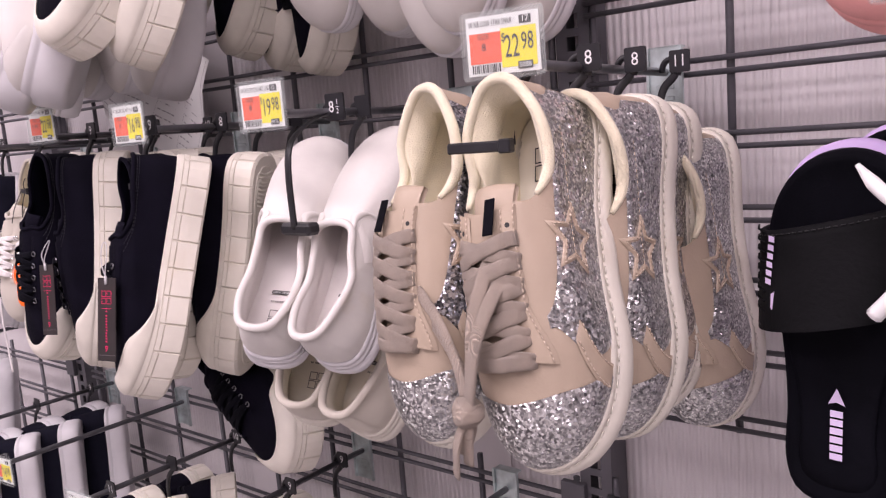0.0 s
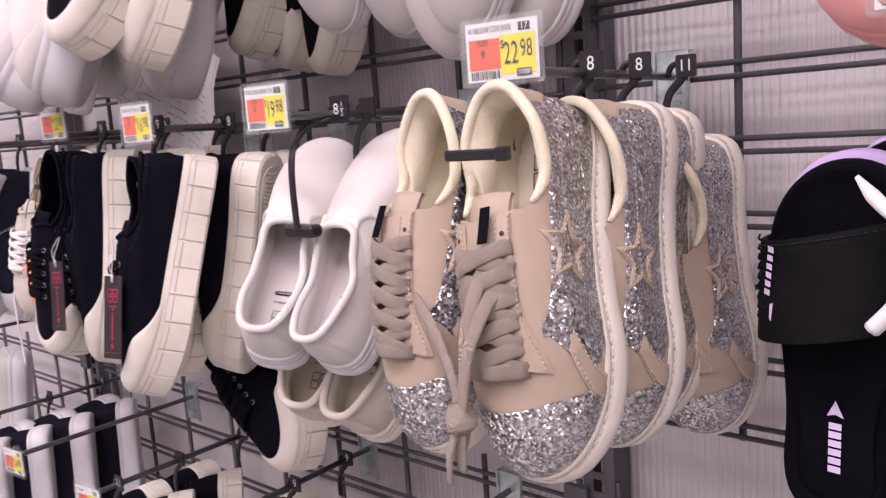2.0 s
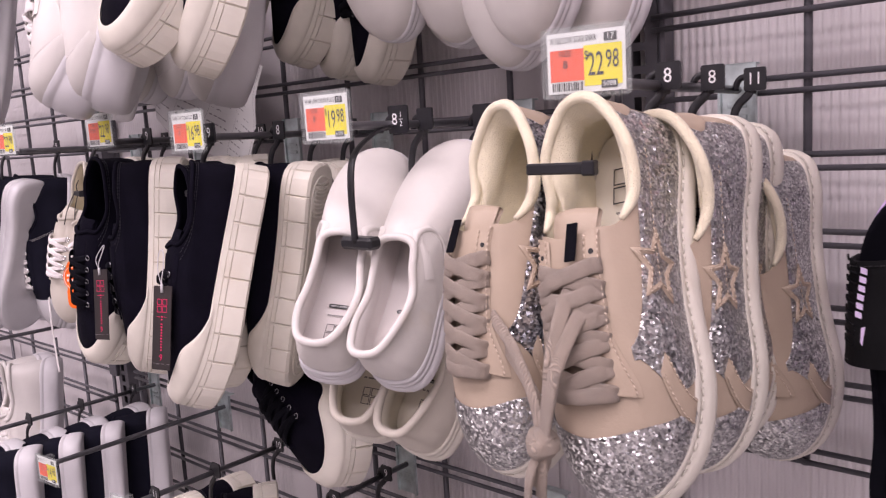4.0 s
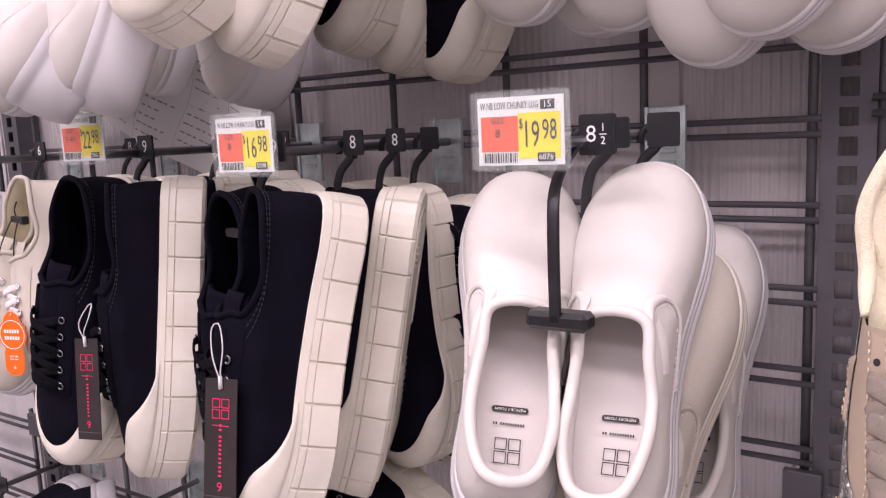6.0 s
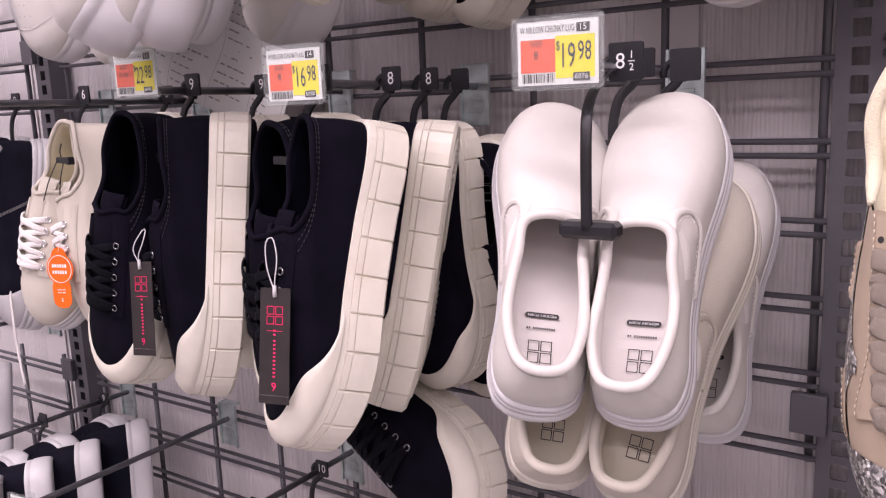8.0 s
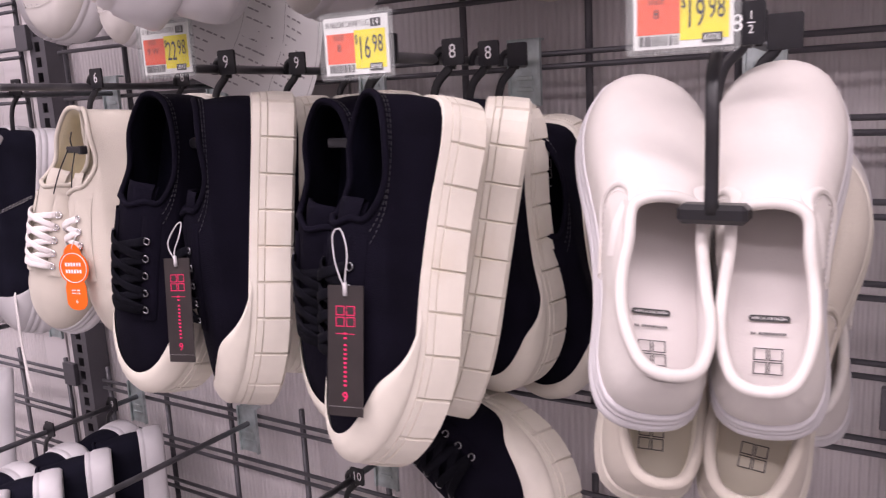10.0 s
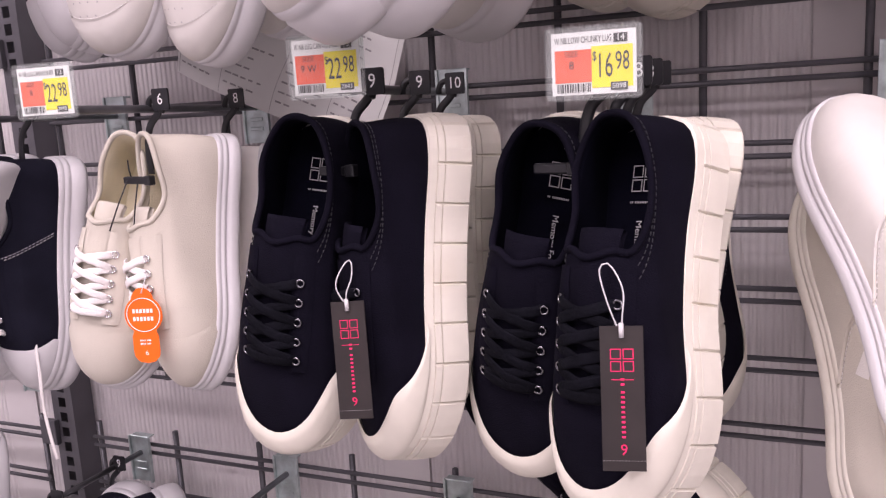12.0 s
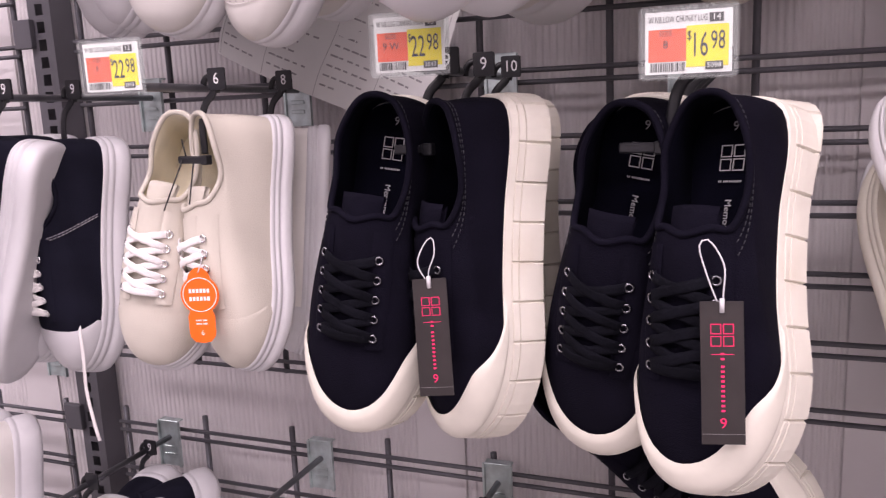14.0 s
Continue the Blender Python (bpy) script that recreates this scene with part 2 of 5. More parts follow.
def rounded(w, h, r, k=4):
    out = []
    for cx, cy, a0 in ((w / 2 - r, h / 2 - r, 0), (-w / 2 + r, h / 2 - r, 90), (-w / 2 + r, -h / 2 + r, 180), (w / 2 - r, -h / 2 + r, 270)):
        for i in range(k + 1):
            a = radians(a0 + 90 * i / k)
            out.append((cx + r * math.cos(a), cy + r * math.sin(a)))
    return out


def text_geo(words, size, align="CENTER", squeeze=1.0):
    """Letters as flat polygons in the xy plane, centred on the origin."""
    cu = bpy.data.curves.new("letters", "FONT")
    cu.body, cu.size, cu.align_x, cu.align_y = words, size, align, "CENTER"
    cu.resolution_u = 2
    ob = bpy.data.objects.new("letters", cu)
    me = bpy.data.meshes.new_from_object(ob)
    g = Geo().add([(v.co.x * squeeze, v.co.y, 0) for v in me.vertices], [tuple(p.vertices) for p in me.polygons])
    bpy.data.objects.remove(ob)
    bpy.data.curves.remove(cu)
    bpy.data.meshes.remove(me)
    return g


def smooth_closed(ctrl, per=14):
    """Closed Catmull-Rom curve through the control points."""
    ctrl = [V(p) for p in ctrl]
    n, out = len(ctrl), []
    for i in range(n):
        a, b, c, d = ctrl[i - 1], ctrl[i], ctrl[(i + 1) % n], ctrl[(i + 2) % n]
        for k in range(per):
            t = k / per
            out.append(0.5 * ((2 * b) + (c - a) * t + (2 * a - 5 * b + 4 * c - d) * t * t + (3 * b - a - 3 * c + d) * t ** 3))
    return out


def resample(pts, n):
    """n + 1 points at even steps along an open line."""
    d = [0.0]
    for a, b in zip(pts, pts[1:]):
        d.append(d[-1] + (b - a).length)
    out, j = [], 0
    for k in range(n + 1):
        s = d[-1] * k / n
        while j < len(d) - 2 and d[j + 1] < s:
            j += 1
        f = (s - d[j]) / max(1e-9, d[j + 1] - d[j])
        out.append(pts[j].lerp(pts[j + 1], min(1, f)))
    return out


def ring(ctrl, toe, n, per=14):
    """n points round a closed curve: 0 at the heel, n / 2 at the control point number toe."""
    c = smooth_closed(ctrl, per)
    k = toe * per
    return resample(c[:k + 1], n // 2)[:-1] + resample(c[k:] + [c[0]], n // 2)[:-1]


def curve3(ctrl, n):
    """An open smooth line of n + 1 points through the control points."""
    ctrl = [V(p) for p in ctrl]
    ext = [ctrl[0] * 2 - ctrl[1]] + ctrl + [ctrl[-1] * 2 - ctrl[-2]]
    out = []
    for i in range(1, len(ext) - 2):
        a, b, c, d = ext[i - 1:i + 3]
        for k in range(10):
            t = k / 10
            out.append(0.5 * ((2 * b) + (c - a) * t + (2 * a - 5 * b + 4 * c - d) * t * t + (3 * b - a - 3 * c + d) * t ** 3))
    out.append(ctrl[-1])
    return resample(out, n)


def smoothstep(a, b, x):
    t = min(1, max(0, (x - a) / (b - a)))
    return t * t * (3 - 2 * t)

# ---- the shoe: a sole, an upper lofted between its foot line and its opening, and what is sewn on ----
from mathutils.bvhtree import BVHTree

FOOT = [(0, 0), (0.27, 0.025), (0.365, 0.12), (0.355, 0.30), (0.40, 0.50), (0.50, 0.70), (0.45, 0.86), (0.25, 0.968), (-0.05, 1.0),
        (-0.32, 0.957), (-0.475, 0.84), (-0.485, 0.70), (-0.37, 0.48), (-0.335, 0.30), (-0.36, 0.12), (-0.26, 0.025)]
NU, NV = 80, 14


class Last:
    """The form of one shoe: heel at the origin, toe along +y, up +z, in metres."""

    def __init__(self, L, W, sole, heel_z, dip_z, throat_y, throat_z, toe_z, open_w=0.25, side=1, spring=0.008, throat_w=0.55, toe_fill=0.42, slope=(0.30, 0.66)):
        self.L, self.W, self.sole, self.side, self.spring = L, W, sole, side, spring
        self.throat = (throat_y * L, sole + throat_z)
        self.foot = ring([(x * W * side, y * L, 0) for x, y in FOOT], 8, NU)
        h, d = sole + heel_z, sole + dip_z
        op = [(0, 0.035, h), (0.17, 0.06, h - 0.002), (open_w, 0.16, (h + d) / 2), (open_w * 1.02, 0.27, d), (open_w * 0.9, 0.36, d * 0.6 + 0.4 * (sole + throat_z)),
              (open_w * throat_w, throat_y - 0.02, sole + throat_z - 0.004), (0, throat_y, sole + throat_z)]
        full = op + [(-x, y, z) for x, y, z in op[-2:0:-1]]
        self.mouth = ring([(x * W * side, y * L, z) for x, y, z in full], 6, NU)
        self.grid = []
        for j in range(NV + 1):
            v = j / NV
            row = []
            for i in range(NU):
                p0, p3 = self.foot[i] * 1.0, self.mouth[i]
                p0 = V((p0.x * 0.955, 0.012 * L + p0.y * 0.978, sole - 0.003))
                toe = smoothstep(slope[0], slope[1], p0.y / L)
                dz = p3.z - p0.z
                rise = (1 - toe) * 0.5 * dz + toe * toe_z
                out = V((p0.x - p3.x, p0.y - p3.y, 0))
                p1 = p0 + V((p0.x * 0.06, 0, rise))
                p2 = p3 + out * (toe * toe_fill + (1 - toe) * 0.25) + V((0, 0, -(1 - toe) * 0.4 * dz - toe * 0.006))
                a = 1 - v
                row.append(p0 * a ** 3 + p1 * (3 * a * a * v) + p2 * (3 * a * v * v) + p3 * v ** 3)
            self.grid.append(row)
        a, b, d = self.grid[4][20], self.grid[4][21], self.grid[5][20]
        self.out = 1 if (b - a).cross(d - a).x * a.x > 0 else -1
        self.tree = BVHTree.FromPolygons([p for r in self.grid for p in r], Geo().loft(self.grid).f)

    def lift(self, p):
        """Toe spring."""
        k = max(0, p.y / self.L - 0.66) / 0.34
        return V((p.x, p.y, p.z + self.spring * k * k))

    def at(self, u, v, off=0.0):
        """A point of the upper: u round the shoe (0 heel, 0.5 toe), v from sole (0) to opening (1)."""
        x = (u % 1.0) * NU
        y = min(max(v, 0), 1) * NV
        i, j = int(x) % NU, min(int(y), NV - 1)
        fx, fy = x - int(x), y - j
        i2 = (i + 1) % NU
        g = self.grid
        a, b, c, d = g[j][i], g[j][i2], g[j + 1][i2], g[j + 1][i]
        p = a.lerp(b, fx).lerp(d.lerp(c, fx), fy)
        if off:
            n = (b - a).cross(d - a)
            if n.length < 1e-12:
                n = V((0, 0, 1))
            n.normalize()
            p = p + n * (off * self.out)
        return p

    def top(self, x, y, off=0.0):
        hit, n, _, _ = self.tree.ray_cast(V((x * self.side, y, 0.4)), V((0, 0, -1)))
        if hit is None:
            hit, n, _, _ = self.tree.find_nearest(V((x * self.side, y, self.sole + 0.05)))
        if n.z < 0:
            n = -n
        return hit + n * off, n

    def flank(self, y, z, way, off=0.0):
        hit, n, _, _ = self.tree.ray_cast(V((0.2 * way, y, z)), V((-way, 0, 0)))
        if hit is None:
            hit, n, _, _ = self.tree.find_nearest(V((0.05 * way, y, z)))
        if n.x * way < 0:
            n = -n
        return hit + n * off, n


def upper_patch(last, u0, u1, v0, v1, off, nu=24, nv=8, inner=0.0003):
    """A sewn-on piece over part of the upper, with its own edge. v0, v1: functions of the share along u."""
    g, rows = Geo(), []
    for j in range(nv + 1):
        row = []
        for i in range(nu + 1):
            s = i / nu
            u = u0 + (u1 - u0) * s
            a, b = v0(s), v1(s)
            edge = 0.35 if j in (0, nv) or i in (0, nu) else 1.0
            row.append(last.lift(last.at(u, a + (b - a) * j / nv, inner + (off - inner) * edge)))
        rows.append(row)
    return g.loft(rows, False)


def strip(last, edge_a, edge_b, how, off, n=5, closed=False):
    """A piece between two lines, laid on the upper. how: 'top', or +1 / -1 for the flanks."""
    rows = []
    for k in range(n + 1):
        row = []
        for (a0, a1), (b0, b1) in zip(edge_a, edge_b):
            p, q = a0 + (b0 - a0) * k / n, a1 + (b1 - a1) * k / n
            o = off * (0.3 if k in (0, n) else 1)
            row.append(last.lift((last.top(p, q, o) if how == "top" else last.flank(p, q, how, o))[0]))
        rows.append(row)
    return Geo().loft(rows, closed)


def sole_geo(last, kind, height=None):
    """The side wall and underside of a sole."""
    g, L, H = Geo(), last.L, height or last.sole
    if kind == "blocks":
        nb = 22
        us = []
        for k in range(nb):
            us += [(k / nb, 1), ((k + 0.045) / nb, 0), ((k + 0.35) / nb, 0), ((k + 0.65) / nb, 0), ((k + 0.955) / nb, 0)]
        prof = [(0.0, 0.010, 1), (0.0, 0.0035, 1), (0.07, 0.0, 1), (0.40, -0.0006, 1), (0.625, -0.0005, 1), (0.64, 0.0013, 0), (0.655, -0.0002, 0.7),
                (0.78, -0.0002, 0.7), (0.795, 0.0012, 0), (0.81, 0.0002, 0), (0.97, 0.0006, 0), (1.0, 0.0022, 0), (1.0, 0.008, 0)]
        depth = 0.0024
    else:
        us = [(k / 120, 0) for k in range(120)]
        depth = 0
        if kind == "lines":
            prof = [(0.0, 0.012, 0), (0.0, 0.004, 0), (0.10, 0.001, 0), (0.2, 0.0, 0), (0.52, -0.0003, 0), (0.55, 0.0012, 0), (0.59, 0.0012, 0), (0.62, 0, 0),
                    (0.74, 0.0, 0), (0.77, 0.0011, 0), (0.80, 0.0011, 0), (0.83, 0.0003, 0), (0.97, 0.0008, 0), (1.0, 0.002, 0), (1.0, 0.007, 0)]
        else:
            prof = [(0.0, 0.012, 0), (0.0, 0.004, 0), (0.12, 0.0012, 0), (0.3, 0.0, 0), (0.70, -0.0003, 0), (0.74, 0.0010, 0), (0.80, 0.0012, 0), (0.84, 0.0002, 0),
                    (0.96, 0.0010, 0), (1.0, 0.0022, 0), (1.0, 0.007, 0)]
    f = last.foot
    dense = [f[i].lerp(f[(i + 1) % NU], q / 30) for i in range(NU) for q in range(30)]
    m = len(dense)
    rings = []
    for zf, inset, share in prof:
        row = []
        for u, groove in us:
            i = int(round(u * m)) % m
            p, t = dense[i], (dense[(i + 24) % m] - dense[i - 24]).normalized()
            n = V((t.y, -t.x, 0)) * last.side
            k = inset + groove * depth * share
            flare = 0.0025 * (1 - zf)
            row.append(last.lift(V((p.x, p.y, zf * H)) + n * (flare - k)))
        rings.append(row)
    g.loft(rings, True, True)
    return g


def tread_geo(last):
    """Raised ribs and an oval field under the sole."""
    g = Geo()
    for k in range(9):
        y = last.L * (0.07 + 0.018 * k)
        g.tube([last.lift(V((x * last.W * 0.20, y + 0.004 * (1 - x * x), 0))) for x in (-1, -0.5, 0, 0.5, 1)], 0.0016, 5)
    for k in range(15):
        y = last.L * (0.55 + 0.024 * k)
        w = last.W * 0.30 * math.sqrt(max(0.1, 1 - ((k - 7) / 8.5) ** 2))
        g.tube([last.lift(V((x * w + 0.002 * math.sin(x * 9), y, 0))) for x in (-1, -0.6, -0.2, 0.2, 0.6, 1)], 0.0016, 5)
    for r in (0.78, 0.70):
        g.tube([last.lift(V((p.x * r, last.L * 0.5 + (p.y - last.L * 0.5) * (r + 0.12), 0))) for p in last.foot[::2]], 0.0014, 5, closed=True)
    return g


def four_squares(s, gap=0.12, w=0.10):
    """A plain mark: four outlined squares in two rows, lying in xy."""
    g = Geo()
    for cx in (-1, 1):
        for cy in (-1, 1):
            h = s * (0.5 - gap / 2) / 1.0
            x, y, t = cx * s * 0.5, cy * s * 0.5, s * w
            for a, b, c, d in ((-h, -h, h, -h + t), (-h, h - t, h, h), (-h, -h, -h + t, h), (h - t, -h, h, h)):
                g.add([(x + a, y + b, 0), (x + c, y + b, 0), (x + c, y + d, 0), (x + a, y + d, 0)], [(0, 1, 2, 3)])
    return g


def bar_row(words, h, gap=0.35):
    """Unreadable or brand lettering as small bars, one a letter, along x, centred."""
    g, x = Geo(), 0.0
    widths = [0.0 if c == " " else 0.62 for c in words]
    total = sum(w + gap if w else 0.8 for w in widths) * h
    x = -total / 2
    for w in widths:
        if w:
            g.add([(x, -h / 2, 0), (x + w * h, -h / 2, 0), (x + w * h, h / 2, 0), (x, h / 2, 0)], [(0, 1, 2, 3)])
        x += (w + gap if w else 0.8) * h
    return g


def shoe(name, last, sole_kind, sole_mat, upper_mat, lining_mat, insole_mat, collar_r, collar_mat=None, laces=None, tread=False, label="", category="shoe", pad=0.0, reach=0.5):
    """One shoe. laces: dict(rows, y0, y1, gap, mat, stay_mat, eyelet_mat, tongue_mat, width)."""
    root = thing(name, None, label, category)
    sole = sole_geo(last, sole_kind).part("sole", sole_mat, root, smooth=sole_kind != "blocks")
    if tread:
        tread_geo(last).part("tread", sole_mat, sole)
    g = Geo().loft([[last.lift(p) for p in r] for r in last.grid])
    up = g.part("upper", upper_mat, root)
    # the lining stands a little inside the upper, down to the insole
    rows = []
    for j in range(NV + 1):
        row = []
        for i in range(NU):
            swell = pad * math.sin(math.pi * min(1, max(0, (j / NV - 0.42) / 0.58))) * (1 - smoothstep(reach - 0.09, reach, min(i / NU, 1 - i / NU)))
            row.append(last.lift(last.at(i / NU, j / NV, -(0.0028 if j < NV else 0.0012) - swell)))
        rows.append(row)
    Geo().loft(rows).part("lining", lining_mat, root)
    ins = [last.lift(V((p.x * 0.90, p.y * 0.94 + last.L * 0.03, last.sole + 0.003))) for p in last.foot]
    gi = Geo()
    half = NU // 2
    for k in range(half):
        a, b = ins[k], ins[(k + 1)]
        c, d = ins[(NU - k - 1)], ins[(NU - k) % NU]
        gi.add([a, b, c, d], [(0, 1, 2, 3)])
    gi.part("insole", insole_mat, root)
    # rim round the opening
    if reach < 0.5:
        n = int(reach * NU)
        rim = [last.lift(last.mouth[i % NU]) for i in range(-n, n + 1)]
        Geo().tube(rim, collar_r, 8, taper=[min(1, 0.45 + 0.12 * min(i, 2 * n - i)) for i in range(2 * n + 1)]).part("collar", collar_mat or upper_mat, root)
    else:
        Geo().tube([last.lift(p) for p in last.mouth], collar_r, 8, closed=True).part("collar", collar_mat or upper_mat, root)
    if laces:
        add_laces(root, last, **laces)
    return root, up


def add_laces(root, last, rows, y0, y1, gap, mat, stay_mat, eyelet_mat, tongue_mat, width=0.008, eyelets=True, stay=True, skip=0, thick=0.002, tie=False, cross=1):
    L = last.L
    ys = [L * (y0 + (y1 - y0) * k / (rows - 1)) for k in range(rows)]
    n = 10
    # tongue
    a = [(-gap * 0.9, L * (y0 - 0.02) + (ys[-1] + 0.002 - L * (y0 - 0.02)) * k / n) for k in range(n + 1)]
    b = [(gap * 0.9, y) for _, y in a]
    Geo().add(*(lambda g: (g.v, g.f))(strip(last, a, b, "top", 0.0012))).part("tongue", tongue_mat, root)
    ty, tz = last.throat
    lip = []
    for k in range(6):
        s = k / 5
        lip.append([last.lift(V((x * (gap * 0.95 + 0.002 * s) * last.side, ty + 0.006 - s * 0.026, tz - 0.004 + 0.006 * s - 0.007 * x * x - 0.006 * s * s))) for x in (-1, -0.6, -0.2, 0.2, 0.6, 1)])
    back = [[p + V((0, 0.001, -0.004)) for p in r] for r in lip[::-1]]
    Geo().loft(lip + back, False).part("tongue_top", tongue_mat, root)
    for way in (-1, 1):
        if stay:
            e0, e1 = [], []
            for k in range(n + 1):
                s = k / n
                y = ys[0] - 0.006 + (ys[-1] + 0.010 - ys[0] + 0.006) * s
                e0.append((way * gap * (1.02 - 0.05 * s), y))
                e1.append((way * (gap + 0.013 + 0.002 * math.sin(s * 3)), y - 0.002))
            strip(last, e0, e1, "top", 0.0022).part("eyestay", stay_mat, root)
        if eyelets:
            for y in ys[skip:] if not tie else ys:
                p, nn = last.top(way * (gap + 0.006), y, 0.0033)
                p = last.lift(p)
                q = nn.to_track_quat("Z", "Y")
                Geo().tube([p + q @ V((0.0028 * math.cos(t), 0.0028 * math.sin(t), 0)) for t in (radians(36 * i) for i in range(10))], 0.0009, 6, closed=True).part("eyelet", eyelet_mat, root)
    rng = random.Random(7)
    for k in range(skip, rows):
        for way in ((-1, 1) if cross and k < rows - 1 else (1,)):
            ya, yb = ys[k], ys[min(k + 1, rows - 1)] if cross else ys[k]
            pts, nor = [], []
            for i in range(13):
                s = i / 12
                x = way * (gap + 0.006) * (1 - 2 * s)
                arch = math.sin(math.pi * s)
                p, nn = last.top(x, ya + (yb - ya) * s + rng.uniform(-0.0004, 0.0004), 0.0028 + 0.0036 * arch ** 0.6 + 0.0016 * (way > 0) * arch)
                pts.append(last.lift(p))
                nor.append(nn)
            pts[0] = pts[0] - nor[0] * 0.002
            pts[-1] = pts[-1] - nor[-1] * 0.002
            Geo().ribbon(pts, nor, width, thick).part("lace", mat, root)


def stitch_line(root, pts, mat, seg=0.0026, gap=0.0014, r=0.00035):
    g = Geo()
    pts = resample([V(p) for p in pts], max(4, int(sum((b - a).length for a, b in zip(pts, pts[1:])) / (seg + gap)) * 2))
    for a, b in zip(pts[::2], pts[1::2]):
        g.tube([a, a.lerp(b, 1.25)], r, 4)
    g.part("stitching", mat, root)


# ---- kinds of shoes ----


def black_chunky(side, label, tread=False, group="black lug sneakers"):
    last = Last(0.268, 0.099, 0.036, 0.044, 0.034, 0.385, 0.052, 0.026, 0.30, side, 0.012)
    root, up = shoe("sneaker", last, "blocks", M["cream_rubber"], M["black_canvas"], M["black_lining"], M["black_lining"], 0.0026, M["black_canvas"],
                    dict(rows=6, y0=0.43, y1=0.70, gap=0.016, mat=M["black_lace"], stay_mat=M["black_canvas"], eyelet_mat=M["gunmetal"], tongue_mat=M["black_canvas"],
                         width=0.0075, skip=1), tread, label)
    tagged(root, group=group)

    def bumper(s):
        k = abs(s * 2 - 1)
        return 0.02 + 0.33 * (1 - smoothstep(0.42, 0.98, k)) - 0.085 * (1 - smoothstep(0.0, 0.5, k))

    upper_patch(last, 0.272, 0.728, lambda s: 0.0, bumper, 0.0032, 44, 8).part("toe_bumper", M["cream_rubber"], root)
    for way in (0.0, 0.0035):
        pts = [last.lift(last.at(u, 0.93 - way * 14, 0.0006)) for u in [0.62 + 0.76 * k / 50 for k in range(51)]]
        stitch_line(root, pts, M["black_thread"])
    # size print on the insole
    mark = four_squares(0.0095, 0.12, 0.08).moved(pose(0, last.L * 0.165, last.sole + 0.0052, 0, 0, 180))
    mark.add(*(lambda g: (g.v, g.f))(bar_row("-- ----------", 0.0014).moved(pose(0, last.L * 0.225, last.sole + 0.0052, 0, 0, 180))))
    mark.add(*(lambda g: (g.v, g.f))(text_geo("9", 0.0095).moved(pose(0, last.L * 0.085, last.sole + 0.0052, 0, 0, 180))))
    mark.add(*(lambda g: (g.v, g.f))(text_geo("Memory Foam", 0.0068).moved(pose(0, last.L * 0.345, last.sole + 0.0052, 0, 0, 90))))
    mark.part("insole_print", M["grey_ink"], root, smooth=False)
    return root


def slip_on(side, label, upper="white_leather", sole="white_rubber", lining="white_insole", group="white slip-on shoes", dark_print=True):
    last = Last(0.285, 0.100, 0.025, 0.054, 0.040, 0.465, 0.060, 0.032, 0.265, side, 0.006, 0.80)
    root, up = shoe("slip_on_shoe", last, "lines", M[sole], M[upper], M[lining], M[lining], 0.0042, M[upper], None, False, label, pad=0.003)
    tagged(root, group=group)
    L = last.L
    for way in (-1, 1):
        # curved seam that runs from the vamp round the elastic gore to the foot line
        a = curve3([(L * 0.452, last.sole + 0.056, 0), (L * 0.500, last.sole + 0.056, 0), (L * 0.528, last.sole + 0.048, 0), (L * 0.505, last.sole + 0.034, 0), (L * 0.44, last.sole + 0.017, 0), (L * 0.36, last.sole + 0.002, 0)], 28)
        strip(last, [(p.x, p.y) for p in a], [(p.x - 0.004, p.y - 0.0035) for p in a], way, 0.0030, 3).part("seam_piping", M[upper], root)
        pts = [last.lift(last.flank(p.x - 0.0065, p.y - 0.004, way, 0.0004)[0]) for p in a]
        stitch_line(root, pts, M["white_lace"])
        e = [(L * (0.475 - 0.021 * k), last.sole + 0.0500 - 0.0058 * k) for k in range(6)]
        f = [(L * (0.448 - 0.020 * k), last.sole + 0.0505 - 0.0036 * k) for k in range(6)]
        strip(last, e, f, way, 0.0009, 3).part("elastic_gore", M["white_canvas"], root)
    upper_patch(last, -0.045, 0.045, lambda s: 0.06, lambda s: 0.86, 0.0014, 8, 8).part("heel_tab", M[upper], root)
    upper_patch(last, 0.30, 0.315, lambda s: 0.0, lambda s: 0.16, 0.0022, 4, 4).part("foxing_joint", M[sole], root)
    ink = M["ink"] if dark_print else M["grey_ink"]
    z = last.sole + 0.0052
    g = Geo().plate([(x, y) for x, y in rounded(0.026, 0.0042, 0.002)], 0, 0.0002).moved(pose(0, L * 0.26, z))
    g.part("memory_foam_badge", ink, root, smooth=False)
    text_geo("MEMORY FOAM", 0.0031).moved(pose(0, L * 0.26, z + 0.0004, 0, 0, 180)).part("badge_lettering", M["paper"], root, smooth=False)
    g = four_squares(0.0095, 0.1, 0.07).moved(pose(0, L * 0.155, z))
    g.add(*(lambda q: (q.v, q.f))(bar_row("-- ----------", 0.0018).moved(pose(0, L * 0.222, z))))
    g.part("insole_print", ink, root, smooth=False)
    return root


